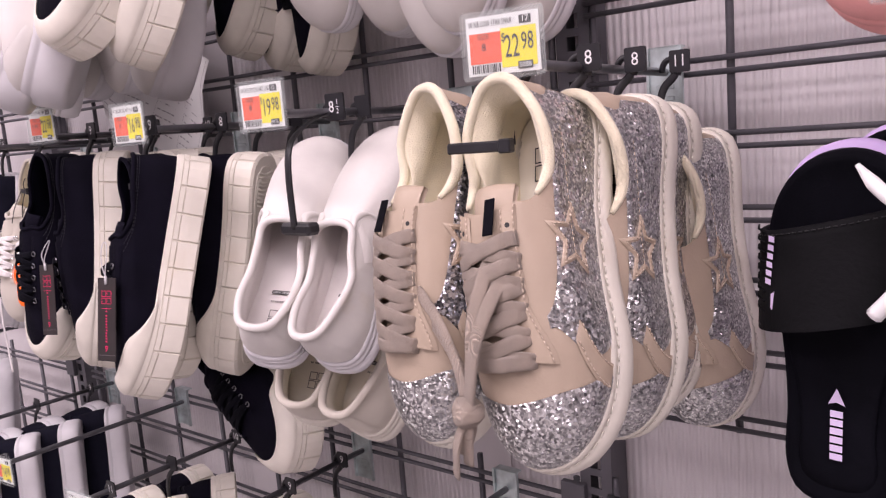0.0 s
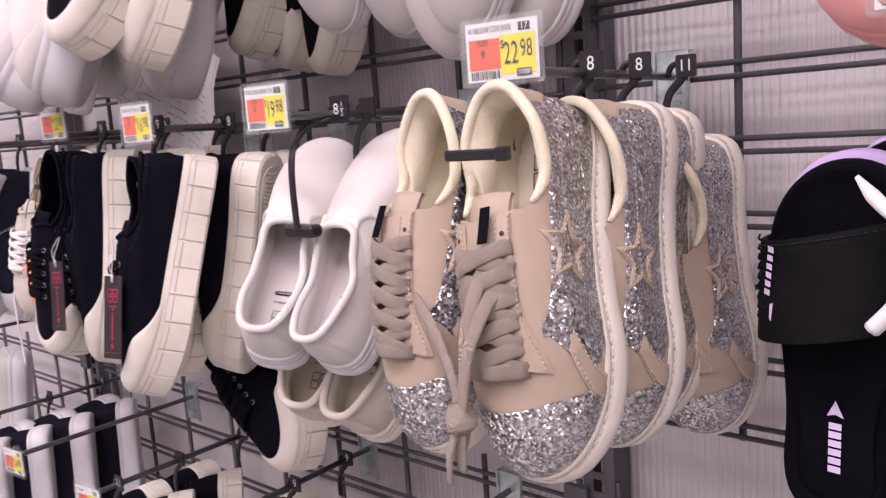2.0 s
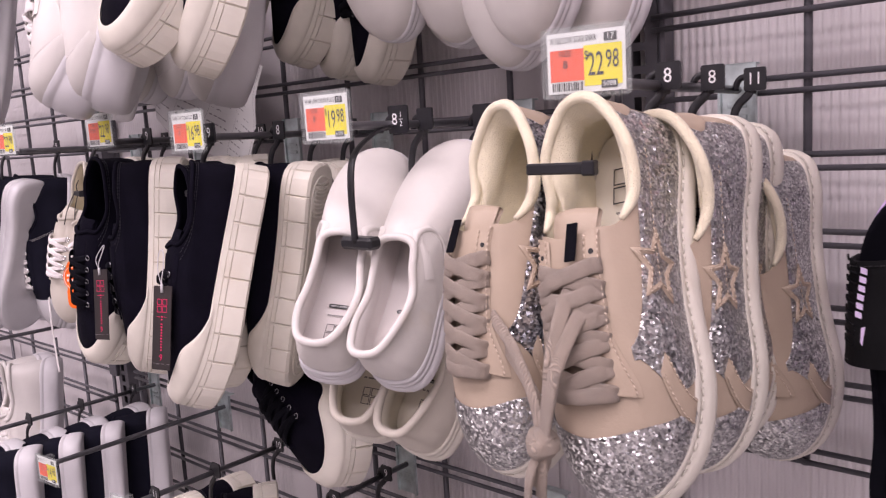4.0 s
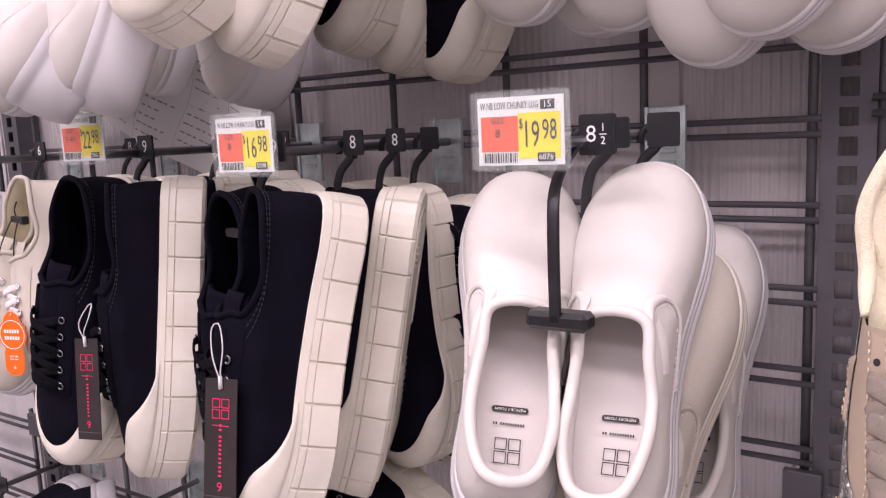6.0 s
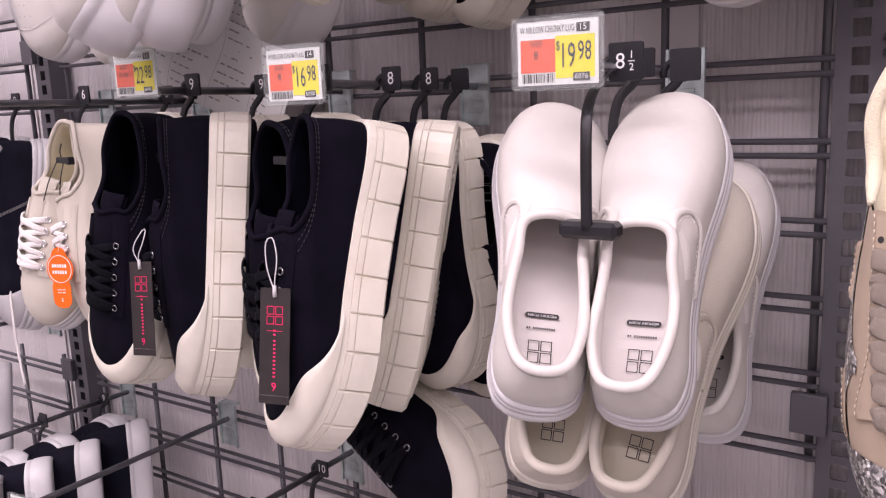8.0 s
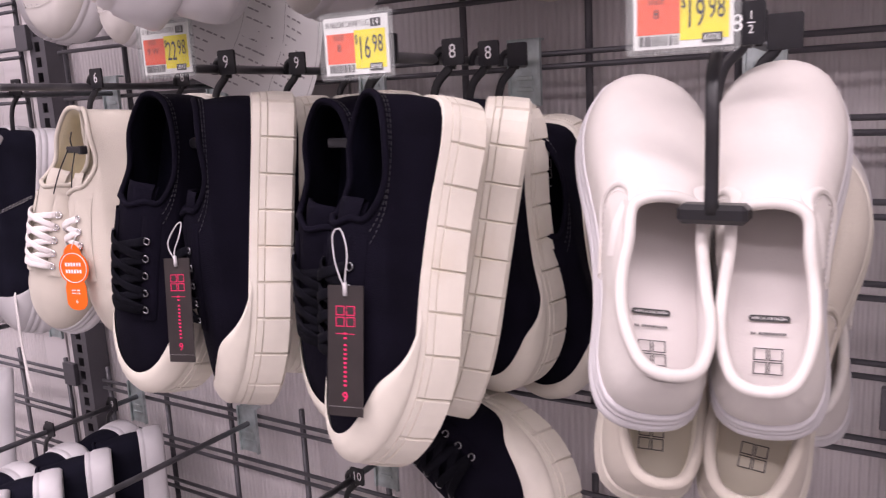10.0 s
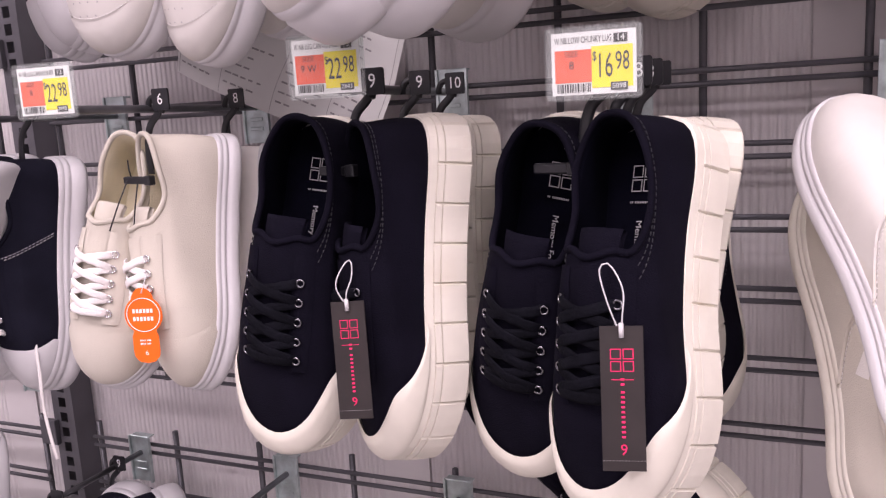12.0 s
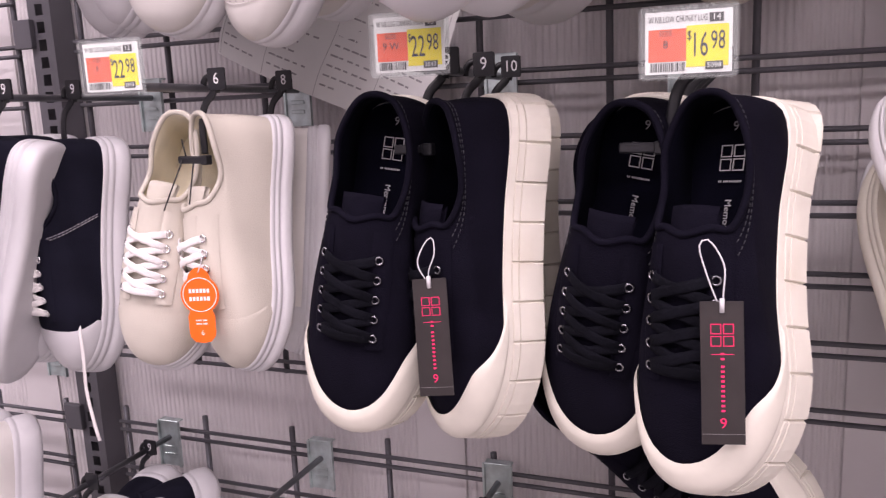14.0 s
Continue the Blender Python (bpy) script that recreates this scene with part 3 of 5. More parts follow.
def star_sneaker(side, label, group="glitter star sneakers", tied=False, size="8"):
    last = Last(0.262, 0.093, 0.025, 0.066, 0.048, 0.40, 0.074, 0.034, 0.335, side, 0.010, 0.62, 0.40, (0.16, 0.58))
    root, up = shoe("star_sneaker", last, "plain", M["cream_rubber"], M["beige_leather"], M["cream_lining"], M["cream_insole"], 0.0040, M["cream_lining"],
                    dict(rows=6, y0=0.465, y1=0.745, gap=0.0158, mat=M["beige_lace"], stay_mat=M["beige_leather"], eyelet_mat=M["beige_leather"], tongue_mat=M["beige_leather"],
                         width=0.0102, thick=0.0024, eyelets=False, stay=False), False, label, pad=0.0065, reach=0.37)
    tagged(root, group=group)
    L, so = last.L, last.sole

    def cap(s):
        k = abs(s * 2 - 1)
        return 0.05 + 0.36 * (1 - k ** 2.6)

    upper_patch(last, 0.355, 0.645, lambda s: 0.0, cap, 0.0016, 40, 10).part("glitter_toe_cap", M["glitter"], root)
    for sgn in (1, -1):
        u0, u1 = (0.045, 0.41) if sgn > 0 else (0.955, 0.59)

        def low(s):
            return 0.55 * smoothstep(0.74, 1.0, s)

        def high(s):
            return 0.955 - 0.03 * math.sin(s * 3.1) - 0.36 * smoothstep(0.55, 1.0, s)

        # inner flanks take the darkened copy: shade painted in, not a second glitter
        upper_patch(last, u0, u1, low, high, 0.0012, 44, 12).part("glitter_side_panel", M["glitter"] if sgn == 1 else M["glitter_shaded"], root)
        # the star appliqué: an outline of two star lines
        cy, cz, R = L * 0.45, so + 0.0300, 0.0265
        loops = []
        for rr, inner in ((1.0, 0.50), (0.62, 0.31)):
            loop = []
            for k in range(10):
                a0, a1 = [math.pi / 2 + math.pi * q / 5 for q in (k, k + 1)]
                r0, r1 = (R * rr, R * inner) if k % 2 == 0 else (R * inner, R * rr)
                for q in range(4):
                    f = q / 4
                    y = (r0 * math.cos(a0)) * (1 - f) + r1 * math.cos(a1) * f
                    z = (r0 * math.sin(a0)) * (1 - f) + r1 * math.sin(a1) * f
                    loop.append((cy - z, cz + y * 0.92))
            loops.append(loop)
        strip(last, loops[0], loops[1], sgn * side, 0.0024, 4, True).part("star_patch", M["beige_leather"], root)
        mid = [((a + c) / 2, (b + d) / 2) for (a, b), (c, d) in zip(*loops)]
        stitch_line(root, [last.lift(last.flank(a, b, sgn * side, 0.0028)[0]) for a, b in mid + mid[:1]], M["beige_thread"])
        # curved seam below the collar and a seam by the eyestay
        stitch_line(root, [last.lift(last.at((u0 + (u1 - u0) * k / 20), 0.62 - 0.25 * (k / 20), 0.0022)) for k in range(4, 14)], M["beige_thread"])
        # eyestay: one wide piece from the throat to the toe cap, stitched along both edges
        inner, outer = [], []
        for k in range(25):
            q = k / 24
            inner.append((sgn * (0.0125 - 0.0035 * q), L * (0.400 + 0.345 * q)))
            outer.append((sgn * (0.0215 + 0.0020 * smoothstep(0.1, 0.6, q) + 0.010 * smoothstep(0.6, 1.0, q)), L * (0.385 + 0.365 * q)))
        strip(last, inner, outer, "top", 0.0026, 7).part("eyestay", M["beige_leather"], root)
        for f in (0.14, 0.88):
            pts = [last.lift(last.top(a + (c - a) * f, b + (d - b) * f, 0.0029)[0]) for (a, b), (c, d) in zip(inner, outer)]
            stitch_line(root, pts, M["beige_thread"], 0.0024, 0.0013, 0.00042)
        p, nn = last.top(sgn * 0.0172, L * 0.435, 0.0028)
        p, q = last.lift(p), nn.to_track_quat("Z", "Y")
        Geo().add([p + q @ V((0.0017 * math.cos(t), 0.0017 * math.sin(t), 0)) for t in (radians(30 * i) for i in range(12))], [tuple(range(12))]).part("lace_hole", M["ink"], root, smooth=False)
        # band between the side panel and the toe cap
        band = (0.348, 0.376) if sgn > 0 else (0.652, 0.624)
        upper_patch(last, band[0], band[1], lambda q: 0.0, lambda q: 0.42, 0.0022, 8, 8).part("side_band", M["beige_leather"], root)
        for e in band:
            stitch_line(root, [last.lift(last.at(e + (band[0] + band[1] - 2 * e) * 0.12, 0.04 + 0.36 * k / 10, 0.0026)) for k in range(11)], M["beige_thread"], 0.0024, 0.0013, 0.00042)
    ty, tz = last.throat
    Geo().box(-0.0035, -0.012, 0, 0.0045, 0.012, 0.0012, 0.0003).moved(pose(0.008 * side, ty + 0.004, tz + 0.0028, 4)).part("tongue_label", M["slide_black"], root, smooth=False)
    # heel counter in beige
    upper_patch(last, -0.075, 0.075, lambda s: 0.45 + 0.25 * abs(s * 2 - 1) ** 2, lambda s: 0.965, 0.0020, 16, 6).part("heel_counter", M["beige_leather"], root)
    # foxing stitch round the sole
    f = last.foot
    pts = []
    for i in range(NU):
        t = (f[(i + 1) % NU] - f[i - 1]).normalized()
        pts.append(last.lift(V((f[i].x, f[i].y, so * 0.77)) + V((t.y, -t.x, 0)) * side * 0.0004))
    stitch_line(root, pts + pts[:1], M["cream_rubber"], 0.0055, 0.0028, 0.0006)
    z = so + 0.0052
    g = four_squares(0.0135, 0.1, 0.07).moved(pose(0, L * 0.19, z, 0, 0, 180))
    g.add(*(lambda q: (q.v, q.f))(text_geo(size, 0.016).moved(pose(0, L * 0.085, z, 0, 0, 180))))
    g.add(*(lambda q: (q.v, q.f))(bar_row("-- ----------", 0.0016).moved(pose(0, L * 0.265, z, 0, 0, 180))))
    g.add(*(lambda q: (q.v, q.f))(text_geo("Memory Foam", 0.0095).moved(pose(0, L * 0.39, z, 0, 0, 90))))
    g.part("insole_print", M["ink"], root, smooth=False)
    return root


def canvas_plain(side, label, L=0.225, upper="cream_canvas", sole="white_rubber", lining="cream_lining", lace="white_lace", group="", cap=True, stitch=None, sole_h=0.022, kind="lines", cap_mat=None, rows=6, eyelet="chrome"):
    """A low lace-up with a plain or rubber toe cap."""
    last = Last(L, L * 0.372, sole_h, 0.056, 0.042, 0.40, 0.062, 0.031, 0.27, side, 0.007)
    root, up = shoe("canvas_sneaker", last, kind, M[sole], M[upper], M[lining], M[lining], 0.0024, M[upper],
                    dict(rows=rows, y0=0.45, y1=0.72, gap=0.0125, mat=M[lace], stay_mat=M[upper], eyelet_mat=M[eyelet], tongue_mat=M[upper], width=0.0062, skip=1), False, label)
    tagged(root, group=group)
    if cap:
        upper_patch(last, 0.35, 0.65, lambda s: 0.0, lambda s: 0.08 + 0.40 * (1 - abs(s * 2 - 1) ** 2.2), 0.0014, 34, 8).part("toe_cap", M[cap_mat or sole], root)
    if stitch:
        for sgn in (1, -1):
            for d in (0, 0.0025):
                pts = [last.lift(last.flank(last.L * (0.44 - 0.13 * k / 12) + d, sole_h + 0.058 - 0.056 * k / 12, sgn * side, 0.0005)[0]) for k in range(13)]
                stitch_line(root, pts, M[stitch])
    return root

# ---- the large structure ----
PITCH, ROW = 0.1524, 0.0762
ZTOP, ZMID = 1.40, 1.40


def plain_box(name, x0, y0, z0, x1, y1, z1, mat, bevel=0.0):
    ob = Geo().box(x0, y0, z0, x1, y1, z1, bevel).part(name, mat, smooth=False)
    return tagged(ob, kind="structure")


plain_box("floor", -5, -4.2, -0.1, 5, 0.3, 0.0, M["floor"])
plain_box("ceiling", -5, -4.2, 3.7, 5, 0.3, 3.8, M["ceiling"])
plain_box("wall_north", -5, 0.12, 0.0, 5, 0.22, 3.7, M["far_wall"])
plain_box("wall_south", -5, -4.2, 0.0, 5, -4.1, 3.7, M["far_wall"])
plain_box("wall_west", -5.1, -4.2, 0.0, -5, 0.3, 3.7, M["far_wall"])
plain_box("wall_east", 5, -4.2, 0.0, 5.1, 0.3, 3.7, M["far_wall"])
for lx in (-2.6, 0.0, 2.6):
    lamp = thing("ceiling_lamp", pose(lx, -2.0, 3.62), "long white fluorescent lamp on the ceiling", "lamp", "ceiling lamps")
    Geo().box(-1.2, -0.2, 0.0, 1.2, 0.2, 0.08, 0.004).part("housing", M["ceiling"], lamp, smooth=False)
    Geo().box(-1.15, -0.17, -0.006, 1.15, 0.17, -0.001).part("diffuser", M["lamp"], lamp, smooth=False)

# fluted plastic board behind the grid
gb = Geo()
rows2 = []
x, k = -2.7, 0
line = []
while x < 1.6:
    line.append((x, 0.052 if k % 4 in (0, 1) else 0.0508))
    x += 0.0022
    k += 1
gb.loft([[(a, b, 0.1) for a, b in line], [(a, b, 2.3) for a, b in line]], False)
tagged(gb.part("wall_board", M["board"], smooth=False), "pale grey fluted plastic board behind the wire grid", "wall board", kind="structure")
for sx in (-2.05, -1.44, -0.70, -0.165, 0.56):
    tagged(Geo().box(sx - 0.035, 0.0478, 0.1, sx + 0.035, 0.0494, 2.3).part("trim", M["board"], smooth=False), kind="structure")


def grid_panel(x_right, columns, rows, z0, label, ragged=0.0):
    """A welded wire panel: single uprights and paired cross wires."""
    root = thing("grid_panel", pose(x_right, 0, z0), label, "wire grid", "wire grid panels")
    h = rows * ROW
    up = mesh_data("upright_wire", *(lambda g: (g.v, g.f))(Geo().tube([(0, 0, -0.012), (0, 0, h - ROW + 0.03)], 0.0042, 10)), M["wire"])
    w = columns * PITCH
    cr = mesh_data("cross_wire", *(lambda g: (g.v, g.f))(Geo().tube([(-w - 0.008, 0, 0), (0.008, 0, 0)], 0.0031, 8)), M["wire"])
    for c in range(columns + 1):
        ob = new("upright_wire", up)
        ob.parent, ob.location = root, (-c * PITCH, 0.0065, 0)
    for r in range(rows):
        for dz in (-0.0068, 0.0068):
            ob = new("cross_wire", cr)
            ob.parent, ob.location = root, (0, 0, r * ROW + dz)
    return root


UP_X = (0.029, -1.292)
grid_panel(0.0, 8, 13, 1.40 - 5 * ROW, "dark grey welded wire grid on the wall")
grid_panel(-0.0, 8, 10, 0.895 - 9 * ROW, "dark grey welded wire grid below the seam")
grid_panel(0.2075 + 7 * PITCH, 8, 13, 1.40 - 5 * ROW + 0.016, "dark grey welded wire grid on the wall")
grid_panel(0.2075 + 7 * PITCH, 8, 10, 0.905 - 9 * ROW, "dark grey welded wire grid below the seam")
grid_panel(-1.345, 8, 13, 1.40 - 5 * ROW, "dark grey welded wire grid on the wall")
grid_panel(-1.345, 8, 10, 0.895 - 9 * ROW, "dark grey welded wire grid below the seam")


def upright(x):
    """A slotted steel post, its front plate pierced once an inch."""
    root = thing("slotted_upright", pose(x, 0, 0), "dark grey slotted steel upright between grid panels", "shelf upright", "slotted uprights")
    g = Geo()
    z0, n, p = 0.15, 84, 0.0254
    z1 = z0 + n * p
    g.box(-0.022, 0.004, z0, -0.0075, 0.0065, z1)
    g.box(0.0075, 0.004, z0, 0.022, 0.0065, z1)
    for k in range(n + 1):
        g.box(-0.0075, 0.004, z0 + k * p - 0.0045, 0.0075, 0.0065, z0 + k * p + 0.0045)
    g.part("front_plate", M["upright"], root, smooth=False)
    Geo().box(-0.022, 0.0065, z0, -0.0195, 0.045, z1).box(0.0195, 0.0065, z0, 0.022, 0.045, z1).part("side_flange", M["upright"], root, smooth=False)
    for z in (1.06, 1.50, 0.90):
        Geo().box(-0.046, -0.006, z - 0.021, -0.012, 0.0035, z + 0.021, 0.001).part("clamp_plate", M["upright"], root, smooth=False)
    return root


for ux in UP_X:
    upright(ux)
upright(1.35)


# ---- pegs, hangers, price labels ----


def peg(x, z, length=0.335, label="grey steel display peg hooked on the wire grid", skew=0.0):
    """A straight display bar on a zinc saddle plate that hooks over the cross wires."""
    root = thing("display_peg", pose(x - skew, 0, z), label, "display peg", "display pegs")
    g = Geo()
    g.box(-0.018, -0.0095, -0.050, 0.018, -0.0075, 0.022, 0.0008)
    g.box(-0.018, -0.0095, 0.020, 0.018, 0.004, 0.0225, 0.0008)
    g.box(-0.0195, -0.0125, -0.050, -0.0165, -0.0075, 0.022)
    g.box(0.0165, -0.0125, -0.050, 0.0195, -0.0075, 0.022)
    for zz in (-0.034, -0.022):
        g.box(-0.010, -0.0115, zz, 0.010, -0.0093, zz + 0.005, 0.0008)
    g.part("saddle_plate", M["zinc"], root, smooth=False)
    Geo().tube([(0, -0.008, -0.004), (skew, -length + 0.006, -0.002), (skew, -length, -0.002)], 0.0042, 12).part("bar", M["peg"], root)
    return root


PRICE = {}


def price_label(x, y, z, title, slot, size, price, code="5098", turn=0.0, lean=0.0, w=0.056, h=0.041):
    """A card in a clear flip holder: white head, orange size field, yellow price field."""
    root = thing("price_label", pose(x, y, z, 90 + lean, 0, turn), "white, orange and yellow price card in a clear holder", "price label", "price labels")
    card = Geo().box(-w / 2, -h / 2, -0.0008, w / 2, h / 2, 0.0).part("card", M["paper"], root, smooth=False)
    f = Geo().box(-w / 2 - 0.003, -h / 2 - 0.0025, 0.0012, w / 2 + 0.003, h / 2 + 0.0025, 0.0018)
    f.box(-w / 2 - 0.003, -h / 2 - 0.0025, -0.0025, w / 2 + 0.003, h / 2 + 0.0025, -0.0015)
    f.part("clear_holder", M["clear"], root, smooth=False)
    rim = rounded(w + 0.007, h + 0.006, 0.003)
    Geo().tube([(a, b, 0.0012) for a, b in rim], 0.0011, 6, closed=True).part("holder_rim", M["clear"], root)

    def field(name, x0, y0, x1, y1, mat, zz=0.0003, parent=card):
        Geo().add([(x0 * w, y0 * h, zz), (x1 * w, y0 * h, zz), (x1 * w, y1 * h, zz), (x0 * w, y1 * h, zz)], [(0, 1, 2, 3)]).part(name, mat, parent, smooth=False)

    field("size_field", -0.46, -0.30, -0.02, 0.22, M["orange"])
    field("price_field", -0.02, -0.40, 0.46, 0.26, M["yellow"])
    field("slot_box", 0.24, 0.30, 0.40, 0.44, M["ink"])
    field("code_box", 0.20, -0.45, 0.40, -0.32, M["ink"], 0.0006)

    def words(name, s, size_m, px, py, mat, zz=0.0007, squeeze=1.0, align="CENTER"):
        text_geo(s, size_m, align, squeeze).moved(pose(px * w, py * h, zz)).part(name, mat, card, smooth=False)

    words("title", title, 0.0060, -0.46, 0.37, M["ink"], 0.0005, 0.53, "LEFT")
    words("slot_number", slot, 0.0058, 0.32, 0.37, M["paper"])
    words("size_word", "SIZE", 0.0052, -0.26, 0.15, M["ink"])
    words("size_number", size, 0.0075, -0.26, -0.03, M["ink"])
    words("dollar", "$", 0.0085, 0.015, 0.10, M["ink"], 0.0007, 0.7)
    d, c = price
    words("price_dollars", d, 0.0225, 0.13, -0.07, M["ink"], 0.0007, 0.52)
    words("price_cents", c, 0.0175, 0.34, -0.005, M["ink"], 0.0007, 0.55)
    words("code", code, 0.0047, 0.30, -0.385, M["paper"], 0.0009)
    bars = Geo()
    rng = random.Random(int(slot))
    bx = -0.44
    while bx < -0.04:
        bw = rng.choice((0.006, 0.012, 0.02))
        bars.add([(bx * w, -0.46 * h, 0.0005), ((bx + bw) * w, -0.46 * h, 0.0005), ((bx + bw) * w, -0.32 * h, 0.0005), (bx * w, -0.32 * h, 0.0005)], [(0, 1, 2, 3)])
        bx += bw + rng.choice((0.008, 0.014))
    bars.part("barcode", M["ink"], card, smooth=False)
    Geo().box(-0.006, h * 0.30, -0.012, 0.006, h * 0.30 + 0.012, -0.0028, 0.001).part("holder_clip", M["clear"], root, smooth=False)
    return root


def hanger(x, y, z, number, drop=0.075, turn=0.0, kind="clip", plate=0.021, bend=0.012, out=0.0):
    """A black plastic shoe hanger: hook over the bar, number plate, bent arm, cross clip."""
    root = thing("shoe_hanger", pose(x, y, z, 0, 0, turn), "black plastic shoe hanger with white size number" if number else "black plastic shoe hanger",
                 "shoe hanger", "shoe hangers")
    hook = [(0.011 * math.cos(radians(a)) * 0.8, 0, 0.011 * math.sin(radians(a)) - 0.002) for a in range(-30, 200, 20)]
    Geo().tube(hook, 0.0032, 8).part("hook", M["black_plastic"], root)
    pl = Geo().plate(rounded(plate, plate * 1.05, 0.002), -0.0011, 0.0011).moved(pose(0.011, -0.003, 0.006, 90, 0, 0))
    pl = pl.part("number_plate", M["black_plastic"], root, smooth=False)
    if number == "8h":
        g = text_geo("8", 0.016).moved(pose(0.007, -0.0045, 0.006, 90, 0, 0))
        g.add(*(lambda q: (q.v, q.f))(text_geo("1", 0.0075).moved(pose(0.0155, -0.0045, 0.0105, 90, 0, 0))))
        g.add(*(lambda q: (q.v, q.f))(text_geo("2", 0.0075).moved(pose(0.0155, -0.0045, 0.0018, 90, 0, 0))))
        g.add([(0.0128, -0.0045, 0.0058), (0.018, -0.0045, 0.0058), (0.018, -0.0045, 0.0065), (0.0128, -0.0045, 0.0065)], [(0, 1, 2, 3)])
        g.part("size_number", M["tag_white"], pl, smooth=False)
    elif number:
        text_geo(number, 0.0165, "CENTER", 0.92).moved(pose(0.011, -0.0045, 0.006, 90, 0, 0)).part("size_number", M["tag_white"], pl, smooth=False)
    if kind == "clip":
        arm = curve3([(0.0, 0, 0.002), (-bend * 0.3, -0.002 - out * 0.4, -0.006), (-bend * 0.7, -0.003 - out * 0.85, -0.024), (-bend, -0.003 - out, -0.052), (-bend, -0.003 - out, -drop)], 20)
    else:
        arm = curve3([(0.006, 0, 0.0), (0.004, -0.001, -0.008), (-bend * 0.6, -0.002, -0.020), (-bend, -0.003 - out * 0.4, -0.040), (-bend, -0.003 - out, -drop)], 16)
    Geo().ribbon(arm, [(0, -1, 0)] * len(arm), 0.0085, 0.0035).part("arm", M["black_plastic"], root)
    if kind == "clip":
        Geo().box(-bend - 0.021, -0.0045 - out, -drop - 0.006, -bend + 0.021, 0.0125 - out, -drop + 0.006, 0.0030).part("clip", M["black_plastic"], root, smooth=False)
    elif kind == "band":
        pts = [(-bend + 0.024 * math.cos(a), 0.012 * math.sin(a) - 0.004, -drop) for a in (2 * math.pi * i / 18 for i in range(18))]
        Geo().tube(pts, 0.0034, 6, closed=True).part("band", M["black_plastic"], root)
    return root


def hang_tag(x, y, z, number="9", turn=0.0, lean=0.0, roll=0.0, w=0.0262, h=0.089, string=0.03, pull=(0.0, 0.03)):
    """A narrow charcoal swing tag with a magenta mark, on a white plastic loop."""
    root = thing("swing_tag", pose(x, y, z, 90 + lean, roll, turn), "narrow charcoal card tag with magenta print on a clear loop", "swing tag", "swing tags")
    c = Geo().box(-w / 2, -h, -0.0004, w / 2, 0, 0.0004).part("card", M["tag_card"], root, smooth=False)
    four_squares(w * 0.29, 0.14, 0.075).moved(pose(0, -h * 0.235, 0.0007)).part("square_mark", M["pink"], c, smooth=False)
    Geo().add([(-w * 0.26, -h * 0.372, 0.0007), (w * 0.26, -h * 0.372, 0.0007), (w * 0.26, -h * 0.367, 0.0007), (-w * 0.26, -h * 0.367, 0.0007)], [(0, 1, 2, 3)]).part("rule", M["pink"], c, smooth=False)
    bar_row("-- ----------", w * 0.085, 0.75).moved(pose(0, -h * 0.575, 0.0007, 0, 0, -90)).part("lettering", M["pink"], c, smooth=False)
    text_geo(number, w * 0.36).moved(pose(0, -h * 0.855, 0.0007)).part("size_number", M["pink"], c, smooth=False)
    d = Geo()
    for k in range(14):
        xx = -w / 2 + w * (k + 0.2) / 14
        d.add([(xx, -h * 0.93, 0.0007), (xx + w * 0.04, -h * 0.93, 0.0007), (xx + w * 0.04, -h * 0.926, 0.0007), (xx, -h * 0.926, 0.0007)], [(0, 1, 2, 3)])
    d.part("perforation", M["grey_ink"], c, smooth=False)
    dx, dy = pull
    loop = curve3([(0, -0.006, 0.001), (0.0008, 0.006, 0.003), (dx * 0.4 + 0.004, dy * 0.6, 0.002), (dx, dy, -0.004), (dx - 0.006, dy * 0.9, -0.004), (-0.008, dy * 0.4, 0.0), (-0.001, -0.004, -0.001)], 26)
    Geo().tube(loop, 0.00055, 5).part("loop", M["white_rubber"], root)
    Geo().tube([(0, -0.007, 0.0012), (0, 0.002, 0.002)], 0.0016, 6).part("bead", M["white_rubber"], root)
    return root


def toe_down(x, y, z, face=0.0, swing=0.0, roll=0.0, s=1.0):
    """Heel at the given place, toe hanging down; face: degrees the opening turns from the aisle towards -x; swing: toe out from the wall; roll: toe towards +x."""
    base = Matrix(((-1, 0, 0), (0, 0, -1), (0, -1, 0))).to_4x4()
    return pose(x, y, z, 0, 0, -face) @ pose(0, 0, 0, -swing, -roll, 0) @ base @ Matrix.Scale(s, 4)


def toe_up(x, y, z, face=0.0, swing=0.0, roll=0.0, s=1.0):
    """Heel at the given place, toe up; swing: toe leans back to the wall; roll: toe towards +x."""
    base = Matrix(((1, 0, 0), (0, 0, -1), (0, 1, 0))).to_4x4()
    return pose(x, y, z, 0, 0, -face) @ pose(0, 0, 0, -swing, roll, 0) @ base @ Matrix.Scale(s, 4)


def put(maker, m, *args, **kw):
    """Builds a kind of shoe once for each side and look, then copies it; keeps the size in the pose's scale."""
    key = (maker, args, tuple(sorted(kw.items())))
    if key not in PRICE:
        ob = maker(*args, **kw)
        ob.matrix_basis = m
        PRICE[key] = ob
        return ob
    loc, rot, sc = m.decompose()
    ob = copy_thing(PRICE[key], Matrix.Translation(loc) @ rot.to_matrix().to_4x4())
    ob.scale = sc
    return ob


# ---- single makers for the rest ----


